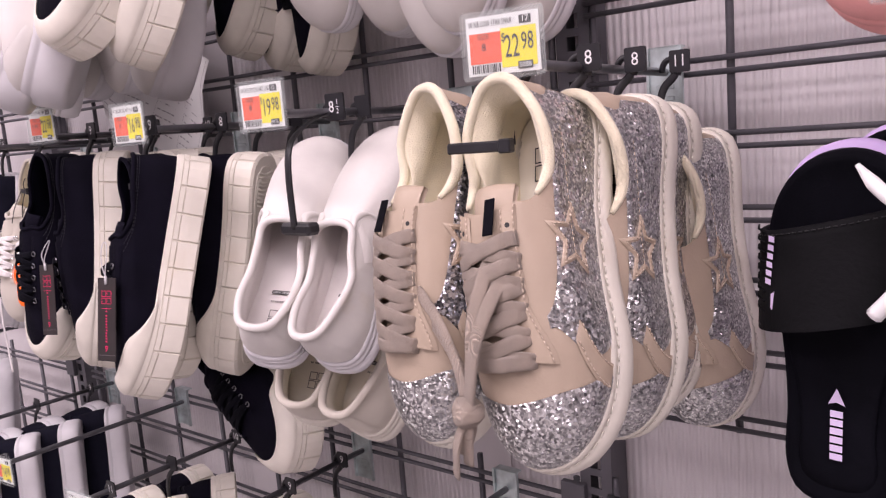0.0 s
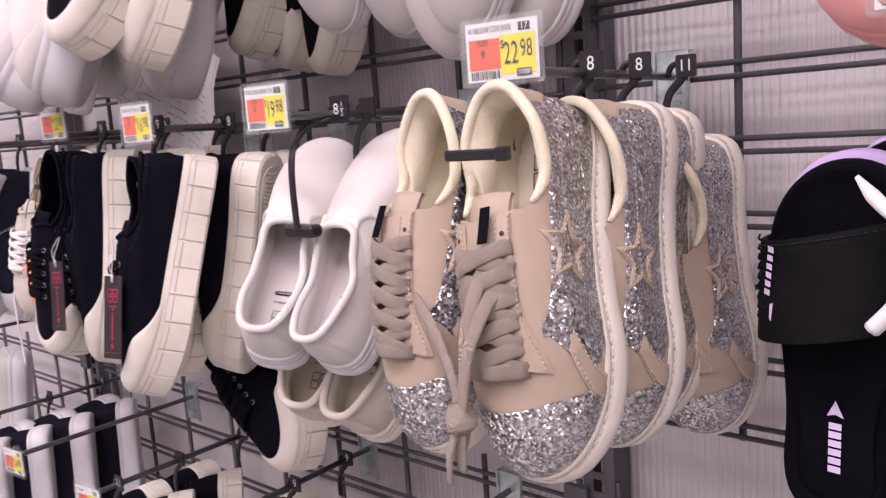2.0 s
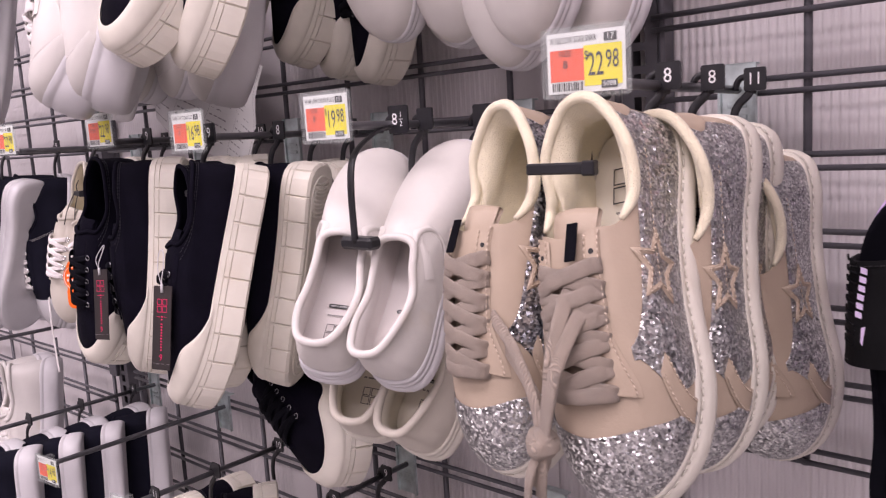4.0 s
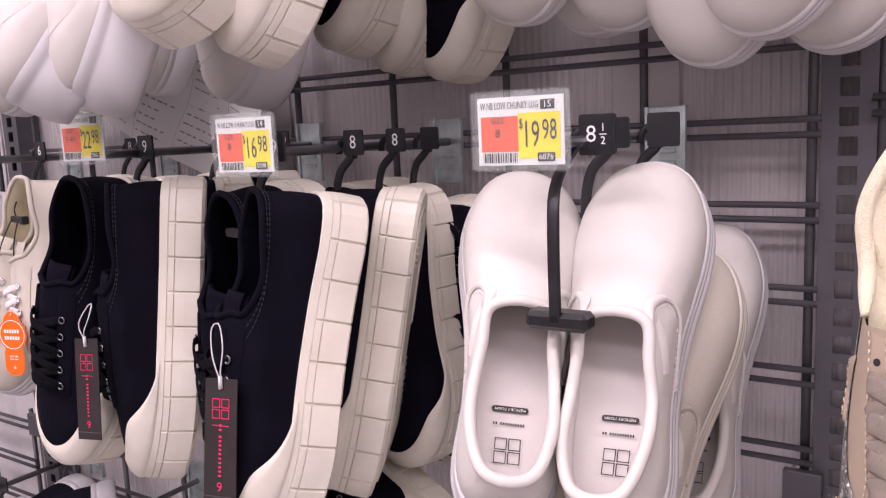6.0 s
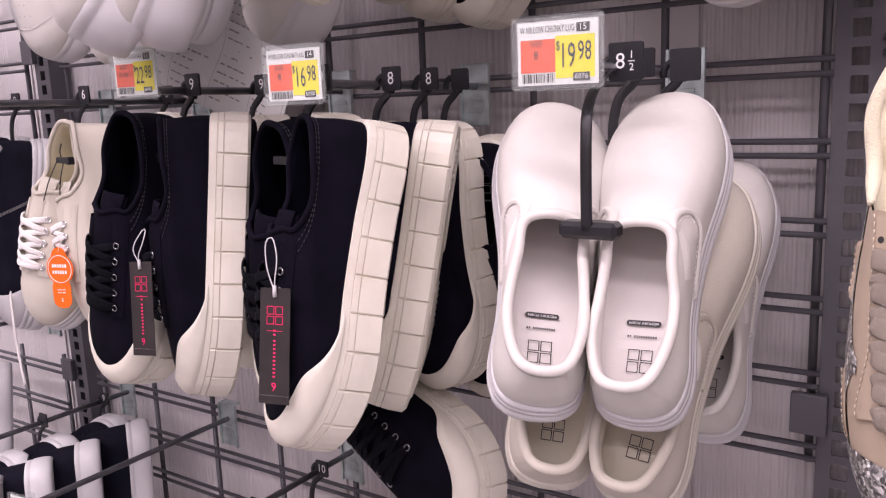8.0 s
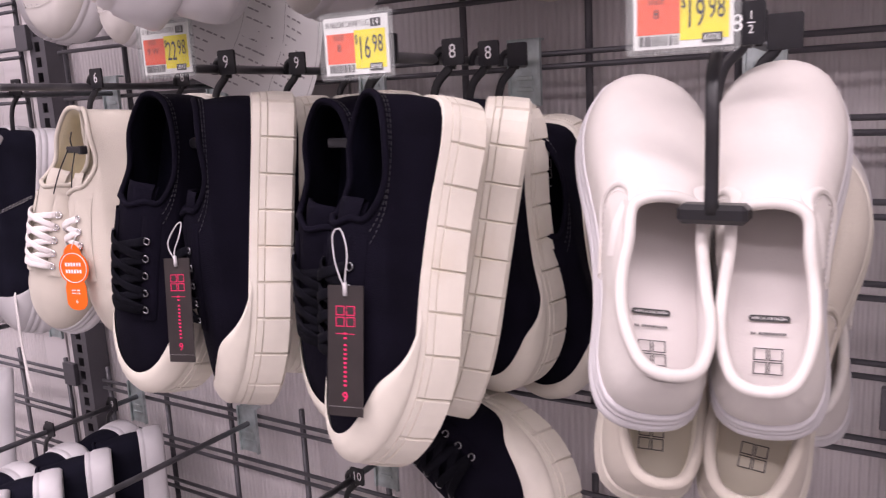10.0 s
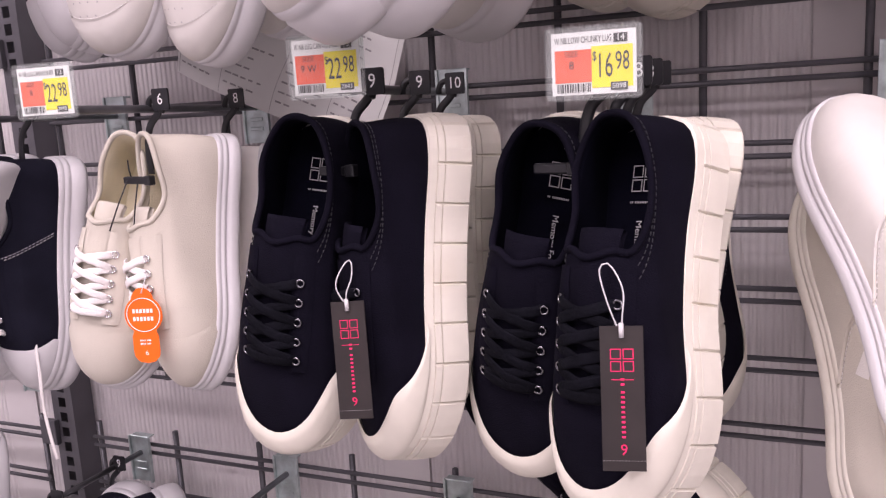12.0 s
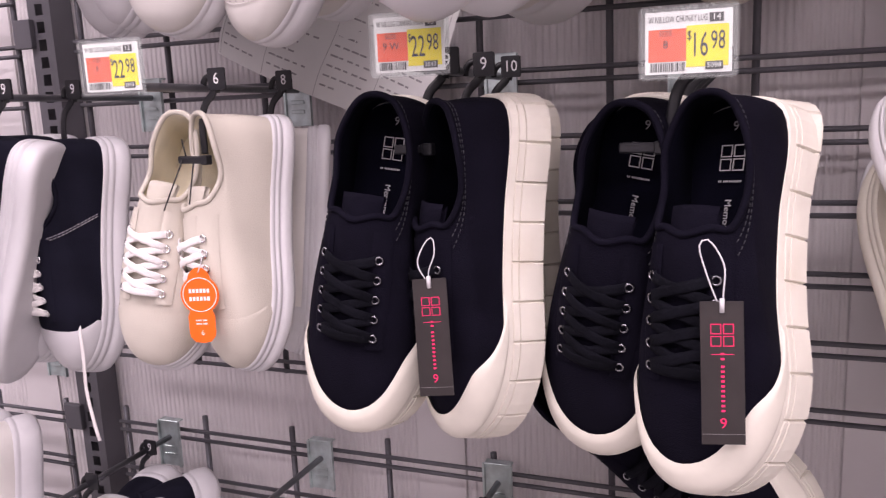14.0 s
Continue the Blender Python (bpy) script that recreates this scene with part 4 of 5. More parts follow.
def slide(side, label):
    """A foam slide: sole with a coloured edge, sculpted footbed, wide strap."""
    last = Last(0.285, 0.108, 0.034, 0.03, 0.03, 0.5, 0.03, 0.02, 0.25, side, 0.004)
    root = thing("slide_sandal", None, label, "sandal", "slide sandals")
    f = last.foot
    Geo().loft([[(p.x * k, last.L / 2 + (p.y - last.L / 2) * k2, z) for p in f] for k, k2, z in ((0.94, 0.97, 0), (1.0, 1.0, 0.004), (1.0, 1.0, 0.016), (0.98, 0.99, 0.018))], True, True).part("outsole", M["lilac"], root)
    rows = []
    for k, z in ((0.955, 0.018), (0.965, 0.024), (0.955, 0.034), (0.93, 0.0375), (0.90, 0.036), (0.80, 0.033), (0.6, 0.031), (0.3, 0.030), (0.02, 0.030)):
        rows.append([(p.x * k, last.L * 0.5 + (p.y - last.L * 0.5) * k, z) for p in f])
    Geo().loft(rows, True, True).part("footbed", M["slide_black"], root)
    # raised inner bed with a soft edge
    rows = []
    for k, z in ((0.62, 0.031), (0.60, 0.0345), (0.54, 0.0355), (0.02, 0.0345)):
        rows.append([(p.x * k * 1.15, last.L * 0.36 + (p.y - last.L * 0.5) * k * 0.95, z) for p in f])
    Geo().loft(rows, True, True).part("bed_pad", M["slide_black"], root)
    # strap: an arch across the forefoot
    rows, inner = [], []
    for j in range(9):
        y = last.L * (0.56 + 0.26 * j / 8)
        row, low = [], []
        for i in range(25):
            a = math.pi * i / 24
            row.append((math.cos(a) * 0.059, y + 0.014 * math.cos(a), 0.012 + math.sin(a) ** 0.72 * (0.060 + 0.008 * (1 - j / 8))))
            low.append((math.cos(a) * 0.0555, y + 0.014 * math.cos(a), 0.012 + math.sin(a) ** 0.72 * (0.0565 + 0.008 * (1 - j / 8))))
        rows.append(row)
        inner.append(low)
    strap = Geo().loft(rows + inner[::-1] + [rows[0]], False).part("strap", M["slide_strap"], root)
    ribs = Geo()
    for q in range(9):
        ribs.tube([V((-math.cos(a) * 0.0595, last.L * (0.575 + 0.026 * q), 0.012 + math.sin(a) ** 0.72 * 0.066)) for a in (0.25, 0.5, 0.75)], 0.0009, 5)
    ribs.part("strap_ribbing", M["slide_strap"], strap)
    for y in (0.572, 0.808):
        pts = [V((math.cos(a) * 0.0592, last.L * y + 0.014 * math.cos(a), 0.0122 + math.sin(a) ** 0.72 * (0.066 if y < 0.7 else 0.0608))) for a in (math.pi * i / 30 for i in range(3, 28))]
        stitch_line(root, pts, M["black_plastic"], 0.003, 0.0018, 0.0005)
    # plain mark on the strap and on the bed: a row of bars and a three-cornered sign
    for q in range(6):
        y = last.L * (0.165 + 0.024 * q)
        Geo().add([(-0.0045, y, 0.0378), (0.0045, y, 0.0378), (0.0045, y + 0.0052, 0.0378), (-0.0045, y + 0.0052, 0.0378)], [(0, 1, 2, 3)]).part("letter_bar", M["lilac_print"], root, smooth=False)
        y = last.L * (0.775 - 0.022 * q)
        x = -0.0345 - 0.0005 * q
        Geo().add([(x, y, 0.0672), (x, y - 0.0042, 0.0674), (x - 0.006, y - 0.0042, 0.0624), (x - 0.006, y, 0.0622)], [(0, 1, 2, 3)]).part("letter_bar", M["lilac_print"], strap, smooth=False)
    sign = Geo().add([(0, 0, 0), (0.013, -0.006, 0), (0.011, 0, 0), (0.013, 0.006, 0), (0.0045, 0, 0)], [(0, 1, 4), (1, 2, 4), (2, 3, 4), (3, 0, 4)])
    sign.moved(pose(0.0, last.L * 0.365, 0.0378, 0, 0, -90)).part("corner_sign", M["lilac_print"], root, smooth=False)
    Geo().add([(-0.034, last.L * 0.635, 0.0686), (-0.0355, last.L * 0.585, 0.0686), (-0.0435, last.L * 0.612, 0.0611)], [(0, 1, 2)]).part("corner_sign", M["lilac_print"], strap, smooth=False)
    return root


def trainer(side, label, upper="white_leather", sole="white_rubber", sole_h=0.032, holes=True, group="white trainers"):
    """A smooth trainer with a thick cup sole and punched toe."""
    last = Last(0.285, 0.106, sole_h, 0.055, 0.045, 0.40, 0.062, 0.034, 0.27, side, 0.012)
    root, up = shoe("trainer", last, "plain", M[sole], M[upper], M["white_insole"], M["white_insole"], 0.004, M[upper],
                    dict(rows=6, y0=0.45, y1=0.68, gap=0.016, mat=M["white_lace"], stay_mat=M[upper], eyelet_mat=M["white_rubber"], tongue_mat=M[upper], width=0.008, skip=1, eyelets=False), False, label)
    tagged(root, group=group)
    upper_patch(last, 0.36, 0.64, lambda s: 0.0, lambda s: 0.10 + 0.22 * (1 - abs(s * 2 - 1) ** 2), 0.0018, 30, 6).part("toe_overlay", M[upper], root)
    stitch_line(root, [last.lift(last.at(0.37 + 0.26 * k / 30, 0.12 + 0.22 * (1 - abs(k / 15 - 1) ** 2), 0.0008)) for k in range(31)], M["white_lace"])
    if holes:
        g = Geo()
        for r, n in ((0.80, 3), (0.84, 4), (0.88, 3)):
            for k in range(n):
                p, nn = last.top((k - (n - 1) / 2) * 0.011, last.L * r, 0.0003)
                p = last.lift(p)
                q = nn.to_track_quat("Z", "Y")
                g.add([p + q @ V((0.0009 * math.cos(a), 0.0009 * math.sin(a), 0)) for a in (radians(60 * i) for i in range(6))], [tuple(range(6))])
        g.part("toe_perforation", M["grey_ink"], root, smooth=False)
    return root


def strap_band(x, y, z, w=0.03, turn=0.0, mat="black_plastic"):
    """A small flat plastic tie that joins the two shoes of a pair."""
    root = thing("pair_tie", pose(x, y, z, 0, 0, turn), "small dark plastic tie joining a pair of shoes", "shoe tie", "pair ties")
    Geo().box(-w / 2, -0.003, -0.0038, w / 2, 0.003, 0.0038, 0.0012).part("strap", M[mat], root, smooth=False)
    Geo().box(w / 2 - 0.006, -0.0042, -0.0048, w / 2 + 0.003, 0.0042, 0.0048, 0.001).part("end_stop", M["black_plastic"], root, smooth=False)
    return root


# ---- main row, peg by peg ----
for px, pz in ((0.172, 1.418), (-0.098, 1.402), (-0.345, 1.402), (-0.552, 1.405), (-0.826, 1.402), (-1.062, 1.402), (0.43, 1.402)):
    peg(px, pz, skew=0.028)
price_label(0.170, -0.345, 1.430, "W NB LOW STAR SNKR", "17", "8", ("22", "98"), "5088", 10)
price_label(-0.111, -0.338, 1.409, "W NB LOW CHUNKY LUG", "15", "8", ("19", "98"), "6076", 4)
price_label(-0.345, -0.340, 1.407, "W NB LOW CHUNKY LUG", "14", "8", ("16", "98"), "5098", 3)
price_label(-0.548, -0.342, 1.419, "W NB LUG CANVAS SNKR", "13", "9 W", ("22", "98"), "2843", 4)
price_label(-0.826, -0.355, 1.417, "W NB LUG CANVAS SNKR", "12", "8", ("22", "98"), "2843", 6)

# glitter star sneakers
for y, n in ((-0.31, ""), (-0.223, "8"), (-0.137, "8"), (-0.037, "11")):
    hanger(0.162, y, 1.416, n, 0.058, 0, "none")
TAN = "beige sneaker with silver glitter and flat laces"
put(star_sneaker, toe_down(0.182, -0.271, 1.381, 3, 20.8, 10.8, 1.036), -1, TAN, size="7")
put(star_sneaker, toe_down(0.126, -0.270, 1.379, 12, 22.2, 5.5, 1.02), 1, TAN, size="7")
for x, y, z, f, sw, ro in ((0.211, -0.216, 1.386, 5, 9.2, 1.2), (0.204, -0.147, 1.380, 5, 5.5, -1.2), (0.215, -0.094, 1.354, 6, 4.5, 4.3)):
    put(star_sneaker, toe_down(x, y, z, f, sw, ro, 1.03), -1, TAN + ", behind another pair", size="8")
    put(star_sneaker, toe_down(x - 0.085, y + 0.01, z, f - 4, sw, ro, 1.03), 1, TAN + ", behind another pair", size="8")
strap_band(0.172, -0.386, 1.360, 0.046, 8)

# the two inner laces tied together in front
knot = thing("lace_knot", pose(0.178, -0.424, 1.187), "beige flat laces of the front pair tied in a knot", "shoelace")
STRANDS = (((0.024, 0.050, 0.098), (0.020, 0.012, 0.104), (0.016, -0.008, 0.070), (0.008, -0.006, 0.030), (0.001, -0.002, 0.004)),
           ((0.034, 0.046, 0.090), (0.030, 0.010, 0.092), (0.021, -0.012, 0.060), (0.010, -0.009, 0.026), (0.002, -0.003, 0.004)),
           ((-0.100, 0.052, 0.100), (-0.062, 0.018, 0.086), (-0.028, 0.006, 0.060), (-0.008, 0.0, 0.030), (-0.002, -0.001, 0.006)),
           ((-0.104, 0.056, 0.082), (-0.070, 0.024, 0.074), (-0.030, 0.010, 0.050), (-0.006, 0.004, 0.022), (-0.001, 0.001, 0.004)))
for k, ctrl in enumerate(STRANDS):
    pts = curve3(list(ctrl), 26)
    nor = [(0.25 * math.sin(i * 0.14 + k), -1, 0.15) for i in range(len(pts))]
    Geo().ribbon(pts, nor, 0.0102, 0.0026).part("strand", M["beige_lace"], knot)
for k, (a, r) in enumerate(((15, 0.0088), (62, 0.0092), (110, 0.0086), (155, 0.0088))):
    pts, nor = [], []
    for i in range(25):
        t = 2 * math.pi * i / 24
        out = V((math.cos(t) * math.cos(radians(a)), 0.95 * math.sin(t), math.cos(t) * math.sin(radians(a))))
        pts.append(out * r + V((0, -0.002, 0.0012 * k - 0.002)))
        nor.append(out)
    Geo().ribbon(pts, nor, 0.0105, 0.0042).part("loop", M["beige_lace"], knot)
for k, (ex, ez) in enumerate(((-0.016, -0.050), (-0.006, -0.040), (-0.012, -0.034))):
    pts = curve3([(0.002 * (k - 1), -0.002, -0.004), (ex * 0.5 + 0.002 * k, -0.007 + 0.004 * k, ez * 0.45), (ex, 0.002 * k, ez)], 14)
    Geo().ribbon(pts, [(0.5 * (k - 1), -1, 0)] * len(pts), 0.0088, 0.0026).part("lace_end", M["beige_lace"], knot)

# slides beside them
put(slide, toe_up(0.356, -0.175, 1.062, 4.5, -1.7, 1.7, 0.993), -1, "black slide sandal with lilac sole edge and plain mark")
put(slide, toe_up(0.380, -0.134, 1.068, 0, 8, 1.5, 1.0), 1, "black slide sandal with lilac sole edge and plain mark")

# white slip-ons
hanger(-0.104, -0.258, 1.398, "8h", 0.108, 0, "clip", 0.026, -0.008, 0.066)
hanger(-0.108, -0.215, 1.398, "", 0.06, 0, "none")
hanger(-0.100, -0.13, 1.398, "", 0.05, 0, "none", 0.026)
WHITE = "white slip-on shoe hanging toe up from a black clip"
put(slip_on, toe_up(-0.133, -0.342, 1.151, -28, 40.3, 7.4, 0.957), 1, WHITE)
put(slip_on, toe_up(-0.064, -0.310, 1.146, -7.8, 35.7, -0.8, 0.946), -1, WHITE)
for x, y, z, f, sw, ro in ((-0.158, -0.273, 1.063, -24.5, 29.2, 8), (-0.087, -0.261, 1.057, -4.2, 31.5, 6.8)):
    put(slip_on, toe_up(x, y, z, f, sw, ro), 1 if x < -0.1 else -1, "cream slip-on shoe hanging toe up behind a white pair", upper="cream_canvas", sole="cream_rubber", lining="cream_insole", group="cream slip-on shoes")
for x, y, z, f, sw, ro in ((-0.15, -0.150, 1.070, -15, 32, 6), (-0.067, -0.130, 1.066, -7.6, 34.4, 0.2)):
    put(slip_on, toe_up(x, y, z, f, sw, ro, 0.98), 1 if x < -0.1 else -1, "white slip-on shoe pressed behind other pairs")

# black lug sneakers, fourteenth peg
BLACK = "black canvas sneaker with chunky off-white lug sole"
for y, n in ((-0.316, "9"), (-0.22, "8"), (-0.158, "8"), (-0.101, "")):
    hanger(-0.345, y, 1.398, n, 0.06, 0, "none")
put(black_chunky, toe_down(-0.292, -0.275, 1.360, 28.5, 16.1, 3.7, 1.034), -1, BLACK)
put(black_chunky, toe_down(-0.363, -0.246, 1.371, 14.6, 5, -8.5, 1.076), 1, BLACK)
put(black_chunky, toe_down(-0.267, -0.213, 1.360, 61.9, 10.4, -0.3, 1.029), -1, BLACK + ", turned edge-on", tread=True)
put(black_chunky, toe_down(-0.326, -0.132, 1.360, 8.4, -0.9, 0.4, 1.016), -1, BLACK + ", behind another pair")
put(black_chunky, toe_down(-0.315, -0.063, 1.343, -5.4, -2.8, 0.6, 1.064), -1, BLACK + ", behind another pair")
for y in (-0.107, -0.053):
    put(black_chunky, toe_down(-0.41, y, 1.36, 10, 3, 0, 1.06), 1, BLACK + ", behind another pair")
put(black_chunky, toe_down(-0.491, -0.113, 1.113, -1.3, 16, 61.4, 1.096), 1, BLACK + ", hanging askew")
strap_band(-0.378, -0.322, 1.336, 0.032, -8)

# black lug sneakers, thirteenth peg
for y, n in ((-0.278, "9"), (-0.183, "9"), (-0.095, "10")):
    hanger(-0.552, y, 1.402, n, 0.06, 0, "none")
put(black_chunky, toe_down(-0.476, -0.267, 1.376, 41.9, 6.4, -0.3, 1.064), -1, BLACK)
put(black_chunky, toe_down(-0.577, -0.251, 1.375, 2.7, 12, -6.8, 1.071), 1, BLACK)
for x, y in ((-0.515, -0.175), (-0.510, -0.11)):
    put(black_chunky, toe_down(x, y, 1.372, 36, 4, 0, 1.06), -1, BLACK + ", behind another pair")
    put(black_chunky, toe_down(x - 0.1, y, 1.372, 8, 4, -3, 1.06), 1, BLACK + ", behind another pair")
strap_band(-0.559, -0.320, 1.338, 0.032, -6)
hang_tag(-0.318, -0.404, 1.2455, "9", 14, -10, 0, pull=(-0.006, 0.038))
hang_tag(-0.528, -0.372, 1.2440, "9", 12, -8, -3, pull=(0.004, 0.03))

# small cream canvas pair and a pale pair behind it
for y, n in ((-0.222, "6"), (-0.097, "8")):
    hanger(-0.826, y, 1.402, n, 0.07, 0, "none")
CREAM = "small cream canvas lace-up with white rubber sole"
put(canvas_plain, toe_down(-0.790, -0.151, 1.365, 28.7, 11.4, 7, 1.222), -1, CREAM, group="cream canvas lace-ups", cap_mat="cream_canvas")
put(canvas_plain, toe_down(-0.881, -0.128, 1.349, -3.6, 22.4, -7.4, 1.230), 1, CREAM, group="cream canvas lace-ups", cap_mat="cream_canvas")
put(canvas_plain, toe_down(-0.765, -0.085, 1.352, 60, 6, 0, 1.22), -1, "pale canvas lace-up behind a cream pair", upper="white_canvas", group="pale canvas lace-ups")
strap_band(-0.832, -0.252, 1.328, 0.042, -12)


def orange_tag(x, y, z, turn, lean):
    root = thing("round_swing_tag", pose(x, y, z, 90 + lean, 0, turn), "bright orange card tag with round top and white print", "swing tag", "swing tags")
    out = [(0.0195 * math.cos(a), 0.0195 * math.sin(a)) for a in (radians(-55 + 290 * i / 24) for i in range(25))]
    out += [(-0.0135, -0.022), (-0.0135, -0.038), (-0.0125, -0.043), (-0.008, -0.048), (0, -0.0495), (0.008, -0.048), (0.0125, -0.043), (0.0135, -0.038), (0.0135, -0.022)]
    top = [(0.012 * math.cos(a), 0.012 + 0.0155 * math.sin(a)) for a in (radians(10 + 160 * i / 12) for i in range(13))]
    card = Geo().plate(out, -0.0004, 0.0004).part("card", M["wn_orange"], root, smooth=False)
    Geo().plate(top + [(-0.012, 0.01), (0.012, 0.01)], -0.00035, 0.00035).part("card_head", M["wn_orange"], card, smooth=False)
    for r in (0.0170,):
        Geo().tube([(r * math.cos(a), r * math.sin(a), 0.0006) for a in (radians(10 * i) for i in range(36))], 0.00055, 4, closed=True).part("ring", M["tag_white"], card)
    bar_row("OOOOOO", 0.0042, 0.25).moved(pose(0, 0.004, 0.0007)).part("lettering", M["tag_white"], card, smooth=False)
    bar_row("OOOOOO", 0.0042, 0.25).moved(pose(0, -0.004, 0.0007)).part("lettering", M["tag_white"], card, smooth=False)
    for k in range(2):
        bar_row("oooo ooo", 0.0016, 0.3).moved(pose(0, -0.026 - 0.0035 * k, 0.0007)).part("small_print", M["tag_white"], card, smooth=False)
    text_geo("6", 0.007).moved(pose(0, -0.039, 0.0007)).part("size_number", M["tag_white"], card, smooth=False)
    Geo().tube(curve3([(0, 0.022, 0.001), (0.003, 0.032, -0.002), (0.001, 0.04, -0.012)], 8), 0.0006, 5).part("loop", M["white_rubber"], root)
    return root


orange_tag(-0.812, -0.287, 1.197, 18, -2)

# navy and white canvas pairs on the peg by the left upright
for y in (-0.273, -0.18):
    hanger(-1.062, y, 1.402, "9", 0.07, 0, "none")
NAVY = "navy canvas lace-up with white toe cap"
kw = dict(L=0.25, upper="navy_canvas", lining="white_insole", group="navy canvas lace-ups", stitch="white_lace", sole_h=0.030)
put(canvas_plain, toe_down(-1.115, -0.135, 1.352, 10, 10, -2, 1.14), 1, NAVY, **kw)
put(canvas_plain, toe_down(-1.027, -0.145, 1.348, 22.1, 8.6, -1.8, 1.145), -1, NAVY, **kw)
put(canvas_plain, toe_down(-1.024, -0.241, 1.346, 70.8, 15.9, -1, 1.149), -1, NAVY + "", **kw)
put(canvas_plain, toe_down(-1.065, -0.315, 1.372, 72, 4, -2, 1.16), -1, NAVY + "", **kw)
hang_tag(-1.045, -0.235, 1.235, "9", 55, 0, 0, w=0.022, h=0.07)
g = Geo()
pts = curve3([(-1.02, -0.22, 1.19), (-1.025, -0.24, 1.15), (-1.022, -0.245, 1.10), (-1.026, -0.243, 1.06), (-1.018, -0.245, 1.02), (-1.012, -0.246, 1.0)], 24)
tagged(g.ribbon(pts, [(0.2, -1, 0)] * len(pts), 0.0045, 0.002).part("loose_lace", M["white_lace"]), "white shoelace hanging loose below a navy pair", "shoelace")

# ---- upper row: what hangs down into view ----
for px in (-0.40, -0.03, -0.74, -0.98, 0.40):
    peg(px, 1.80)
TOP = "black sneaker with off-white lug sole hanging from the upper peg"
for x, y, z, f, sw, ro, sd in ((-0.377, -0.222, 1.750, 2.4, 24, -1.6, 1), (-0.444, -0.066, 1.792, 64, 23.8, 2.1, -1), (-0.329, -0.198, 1.751, 23.4, 15.6, 3.9, 1), (-0.373, -0.030, 1.781, 21.9, 11, -5.2, -1),
                               (-0.342, -0.016, 1.768, 27.1, 4, -7.4, -1), (-0.285, -0.010, 1.757, 27, 3, -7, -1)):
    put(black_chunky, toe_down(x, y, z, f, sw, ro, 1.12), sd, TOP)
for x, y, z, f, sw, ro, sd in ((-0.185, -0.170, 1.800, 4.7, -11.2, -6.9, 1), (-0.078, -0.143, 1.785, 5.6, -10.4, -11.6, -1), (-0.052, -0.103, 1.757, 12.1, -3.2, -1.2, 1),
                               (0.012, -0.131, 1.772, 11.6, -1.5, -4.1, -1), (0.046, -0.045, 1.761, 12.5, 3, -2, -1), (-0.150, -0.06, 1.795, 5, -4, -5, 1)):
    put(slip_on, toe_down(x, y, z, f, sw, ro, 1.07), sd, "white slip-on shoe hanging toe down from the upper peg")
for x, y, z, f, sw, ro, sd in ((-0.835, -0.178, 1.757, 5.7, 3.5, -3.3, 1), (-0.712, -0.160, 1.741, 24.8, 5.6, -4.9, -1), (-0.82, -0.06, 1.775, 8, 4, -2, 1), (-0.71, -0.055, 1.775, 20, 4, -3, -1)):
    put(trainer, toe_down(x, y, z, f, sw, ro, 1.08), sd, "white trainer with punched toe hanging from the upper peg")
for x, y, z, f, sw, ro, sd in ((-0.494, -0.225, 1.710, 23.9, 24.6, 9.9, 1), (-0.460, -0.246, 1.737, 31.3, 13.7, 9, -1), (-0.47, -0.10, 1.75, 25, 10, 5, 1)):
    put(trainer, toe_down(x, y, z, f, sw, ro, 1.12), sd, "white platform trainer with thick ribbed sole", sole_h=0.045, holes=False, group="white platform trainers")
for x, y, z, f, sd in ((-1.03, -0.26, 1.755, 40, -1), (-1.10, -0.19, 1.745, 25, 1), (-0.93, -0.10, 1.760, 30, -1), (-1.0, -0.06, 1.755, 20, 1)):
    put(canvas_plain, toe_down(x, y, z, f, 10, 4, 1.20), sd, NAVY + ", hanging from the upper peg", **kw)
# salmon clog and its card at the edge of the bay
cl = trainer(1, "salmon pink foam shoe hanging from the upper peg", "salmon", "salmon", 0.036, False, "pink foam shoes")
cl.matrix_basis = toe_down(0.424, -0.235, 1.700, 10, 8, 0, 1.05)
price_label(0.432, -0.335, 1.445, "W FOAM CLOG", "18", "9", ("9", "98"), "4410", 10)

# ---- lower row ----
for px in (-1.124, -0.86, -0.60, -0.37, -0.10):
    peg(px, 0.895)
price_label(-0.86, -0.345, 0.885, "W CANVAS", "24", "8", ("14", "98"), "3310", 6)
price_label(-0.60, -0.345, 0.885, "W CANVAS", "25", "8", ("16", "98"), "3311", 6)
for px, y, n in ((-1.124, -0.06, "9"), (-1.124, -0.17, ""), (-1.124, -0.27, ""), (-0.60, -0.081, "10"), (-0.60, -0.30, "11"), (-0.37, -0.16, "9"), (-0.37, -0.06, "9"), (-0.60, -0.20, "")):
    hanger(px, y, 0.893, n, 0.06, 0, "none")
low = dict(L=0.25, upper="navy_canvas", lining="black_lining", group="low black lace-ups", sole_h=0.032, kind="plain", lace="white_lace")
for px, y, f in ((-1.022, -0.044, 33), (-1.020, -0.138, 34), (-1.025, -0.215, 34), (-1.03, -0.290, 36)):
    put(canvas_plain, toe_down(px, y, 0.868, f, 2, 1, 1.15), -1, "black canvas lace-up with broad white sole", **low)
    put(canvas_plain, toe_down(px - 0.085, y, 0.865, f - 35, 2, 0, 1.15), 1, "black canvas lace-up with broad white sole", **low)
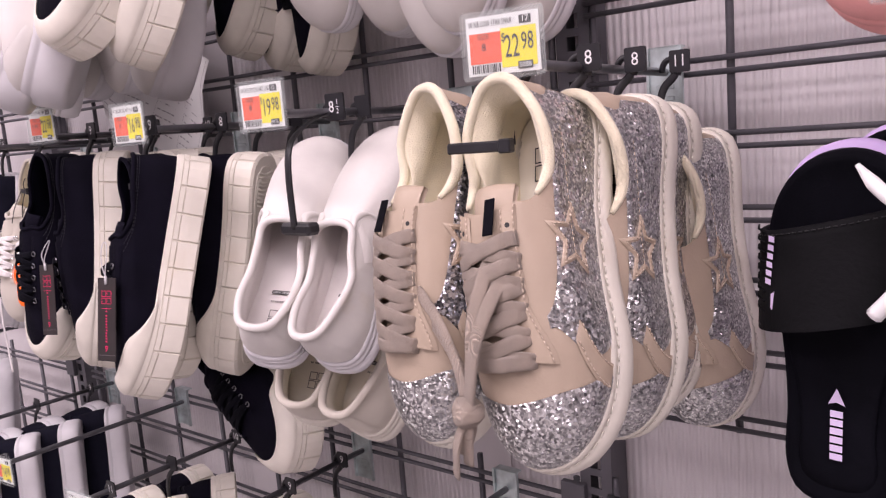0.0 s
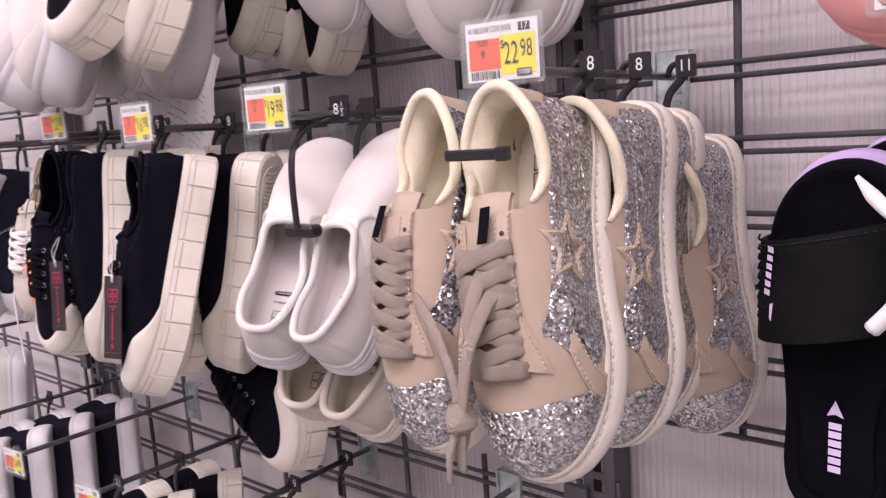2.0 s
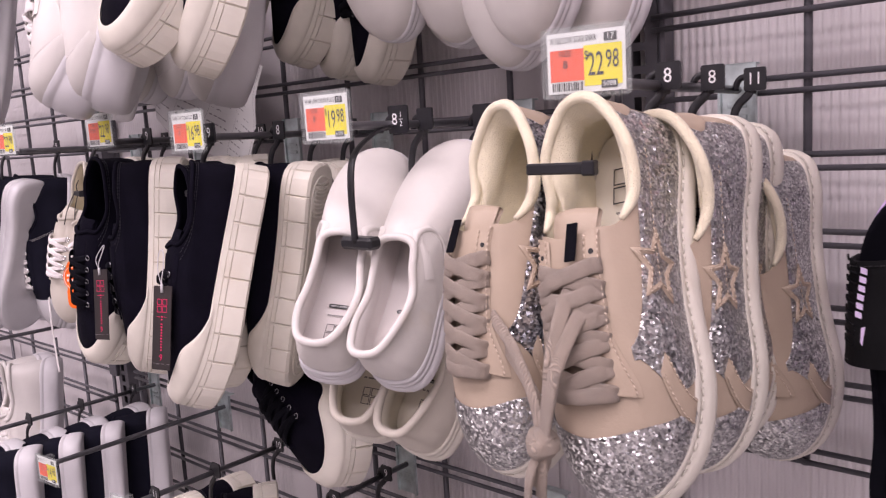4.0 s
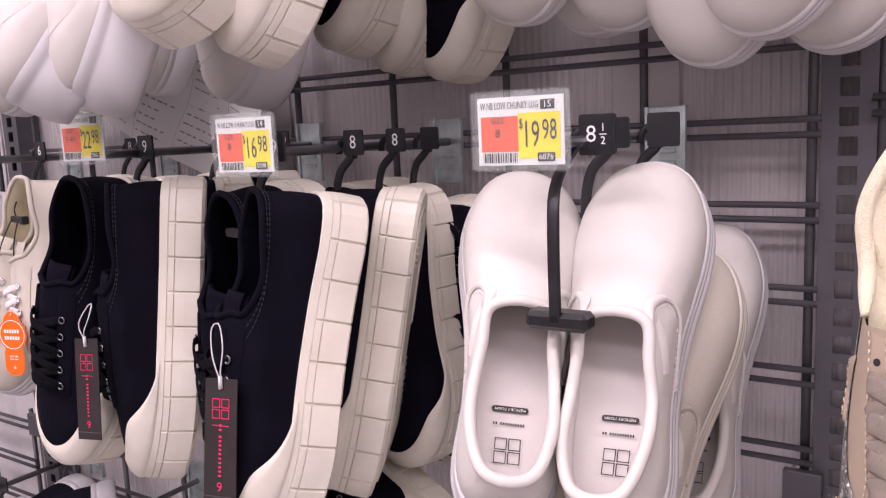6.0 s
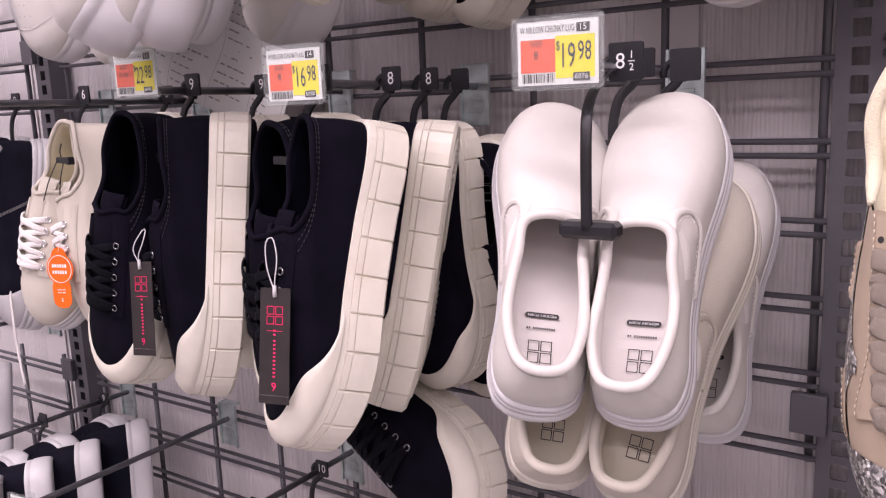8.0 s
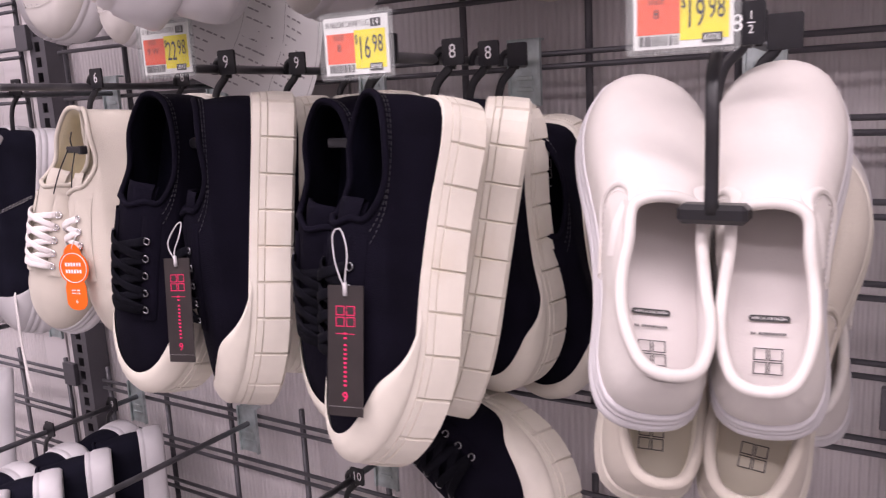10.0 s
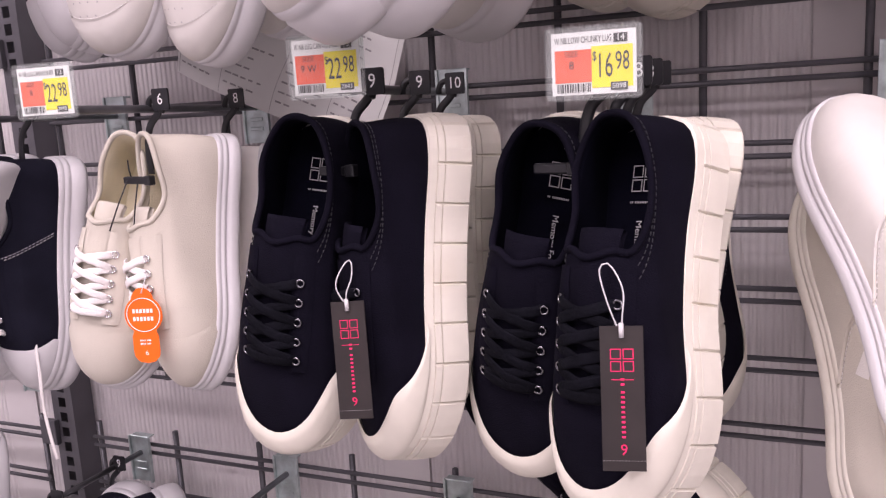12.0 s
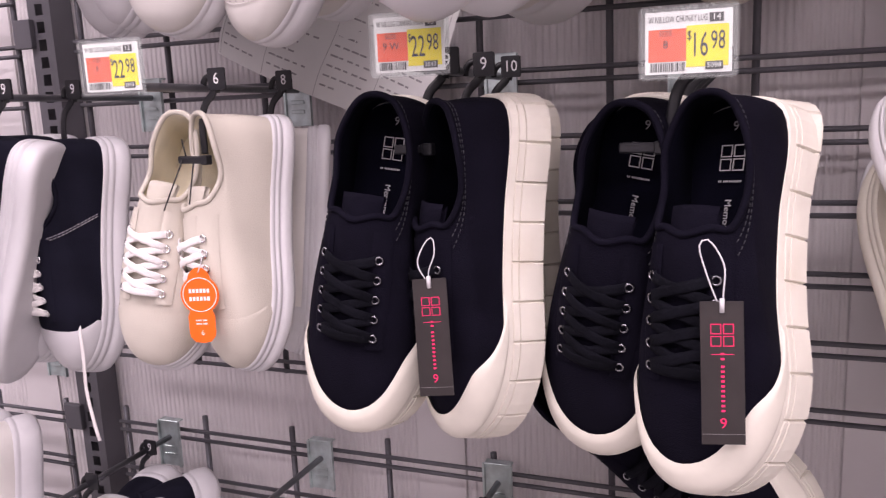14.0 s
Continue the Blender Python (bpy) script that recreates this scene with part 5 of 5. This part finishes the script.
for px, y, f, sd in ((-0.565, -0.11, 35, -1), (-0.645, -0.11, 10, 1), (-0.565, -0.2, 35, -1), (-0.645, -0.2, 10, 1), (-0.335, -0.09, 35, -1), (-0.415, -0.09, 10, 1), (-0.335, -0.18, 35, -1), (-0.415, -0.18, 10, 1)):
    put(black_chunky, toe_down(px, y, 0.845, f, 4, 0, 1.10), sd, BLACK + ", on the lower peg")
peg(-1.335, 1.02, 0.30)
put(trainer, toe_down(-1.215, -0.16, 0.975, 30, 6, 0, 1.1), -1, "white trainer hanging heel up beside the upright")
put(trainer, toe_down(-1.305, -0.14, 0.970, 10, 6, 0, 1.1), 1, "white trainer hanging heel up beside the upright")

# ---- printed plan sheet and clear film tucked behind the pegs ----
root = thing("plan_sheet", pose(-0.775, -0.034, 1.480, 90, 24, 0), "creased white plan sheet with grey printed rows behind the pegs", "paper sheet")
rows = []
for j in range(9):
    rows.append([(-0.15 + 0.30 * i / 12, -0.10 + 0.2 * j / 8, 0.012 * math.sin(i * 0.5 + j * 0.2) + 0.004 * math.sin(j * 1.3)) for i in range(13)])
Geo().loft(rows, False).part("sheet", M["paper"], root)


def on_sheet(x, y):
    i, j = (x + 0.15) / 0.30 * 12, (y + 0.10) / 0.2 * 8
    return 0.012 * math.sin(i * 0.5 + j * 0.2) + 0.004 * math.sin(j * 1.3) + 0.0008


rng = random.Random(11)
g = Geo()
for col in range(4):
    for k in range(15):
        x0, y = -0.14 + 0.072 * col, 0.092 - 0.0125 * k
        n = rng.randint(2, 5)
        for q in range(n):
            a, b = x0 + q * 0.011, x0 + q * 0.011 + rng.uniform(0.005, 0.010)
            g.add([(a, y, on_sheet(a, y)), (b, y, on_sheet(b, y)), (b, y + 0.0022, on_sheet(b, y + 0.0022)), (a, y + 0.0022, on_sheet(a, y + 0.0022))], [(0, 1, 2, 3)])
for col in range(5):
    x0 = -0.145 + 0.072 * col
    for j in range(16):
        y = -0.098 + 0.0122 * j
        g.add([(x0, y, on_sheet(x0, y)), (x0 + 0.0006, y, on_sheet(x0, y)), (x0 + 0.0006, y + 0.0122, on_sheet(x0, y + 0.0122)), (x0, y + 0.0122, on_sheet(x0, y + 0.0122))], [(0, 1, 2, 3)])
g.part("printed_table", M["grey_ink"], root, smooth=False)

# white plastic holder that carries the slides
root = thing("sandal_holder", pose(0.391, -0.262, 1.305), "white plastic sandal holder between the slides", "sandal hanger")
Geo().tube(curve3([(-0.012, 0.0, 0.026), (0.0, -0.004, 0.012), (0.014, -0.006, 0.0), (0.03, -0.006, -0.006)], 14), 0.0048, 8, taper=[0.35 + 0.65 * min(1, i / 4) for i in range(15)]).part("upper_prong", M["tag_white"], root)
Geo().tube(curve3([(-0.002, -0.002, -0.072), (0.008, -0.004, -0.060), (0.02, -0.006, -0.044)], 10), 0.0055, 8).part("lower_prong", M["tag_white"], root)
Geo().box(0.018, -0.012, -0.06, 0.034, 0.006, 0.004, 0.002).part("bridge", M["tag_white"], root, smooth=False)

# thin black elastic cords in the small cream pair
cords = thing("elastic_cord", pose(-0.832, -0.252, 1.328), "thin black elastic cords tying the small cream pair", "cord")
for a, b in (((-0.012, -0.002, 0.0), (-0.030, -0.016, -0.050)), ((0.002, -0.002, 0.0), (-0.004, -0.010, -0.052)), ((-0.012, 0.004, 0.002), (-0.022, 0.012, 0.020))):
    m = (V(a) + V(b)) / 2 + V((0.003, -0.004, 0))
    Geo().tube(curve3([a, m, b], 12), 0.0008, 5).part("strand", M["black_plastic"], cords)

# dated clearance sticker in the low cream shoe
st = thing("date_sticker", pose(-0.150, -0.262, 1.108, 62, 0, 20), "orange and yellow dated sticker in a cream shoe", "sticker")
Geo().box(-0.012, -0.017, -0.0003, 0.012, 0.017, 0.0).part("paper", M["paper"], st, smooth=False)
Geo().add([(-0.012, 0.004, 0.0004), (0.012, 0.004, 0.0004), (0.012, 0.017, 0.0004), (-0.012, 0.017, 0.0004)], [(0, 1, 2, 3)]).part("orange_field", M["orange"], st, smooth=False)
Geo().add([(0.0, -0.012, 0.0004), (0.012, -0.012, 0.0004), (0.012, 0.004, 0.0004), (0.0, 0.004, 0.0004)], [(0, 1, 2, 3)]).part("yellow_field", M["yellow"], st, smooth=False)
text_geo("07/20/22", 0.0058).moved(pose(-0.0065, 0.0, 0.0008, 0, 0, -90)).part("date", M["ink"], st, smooth=False)
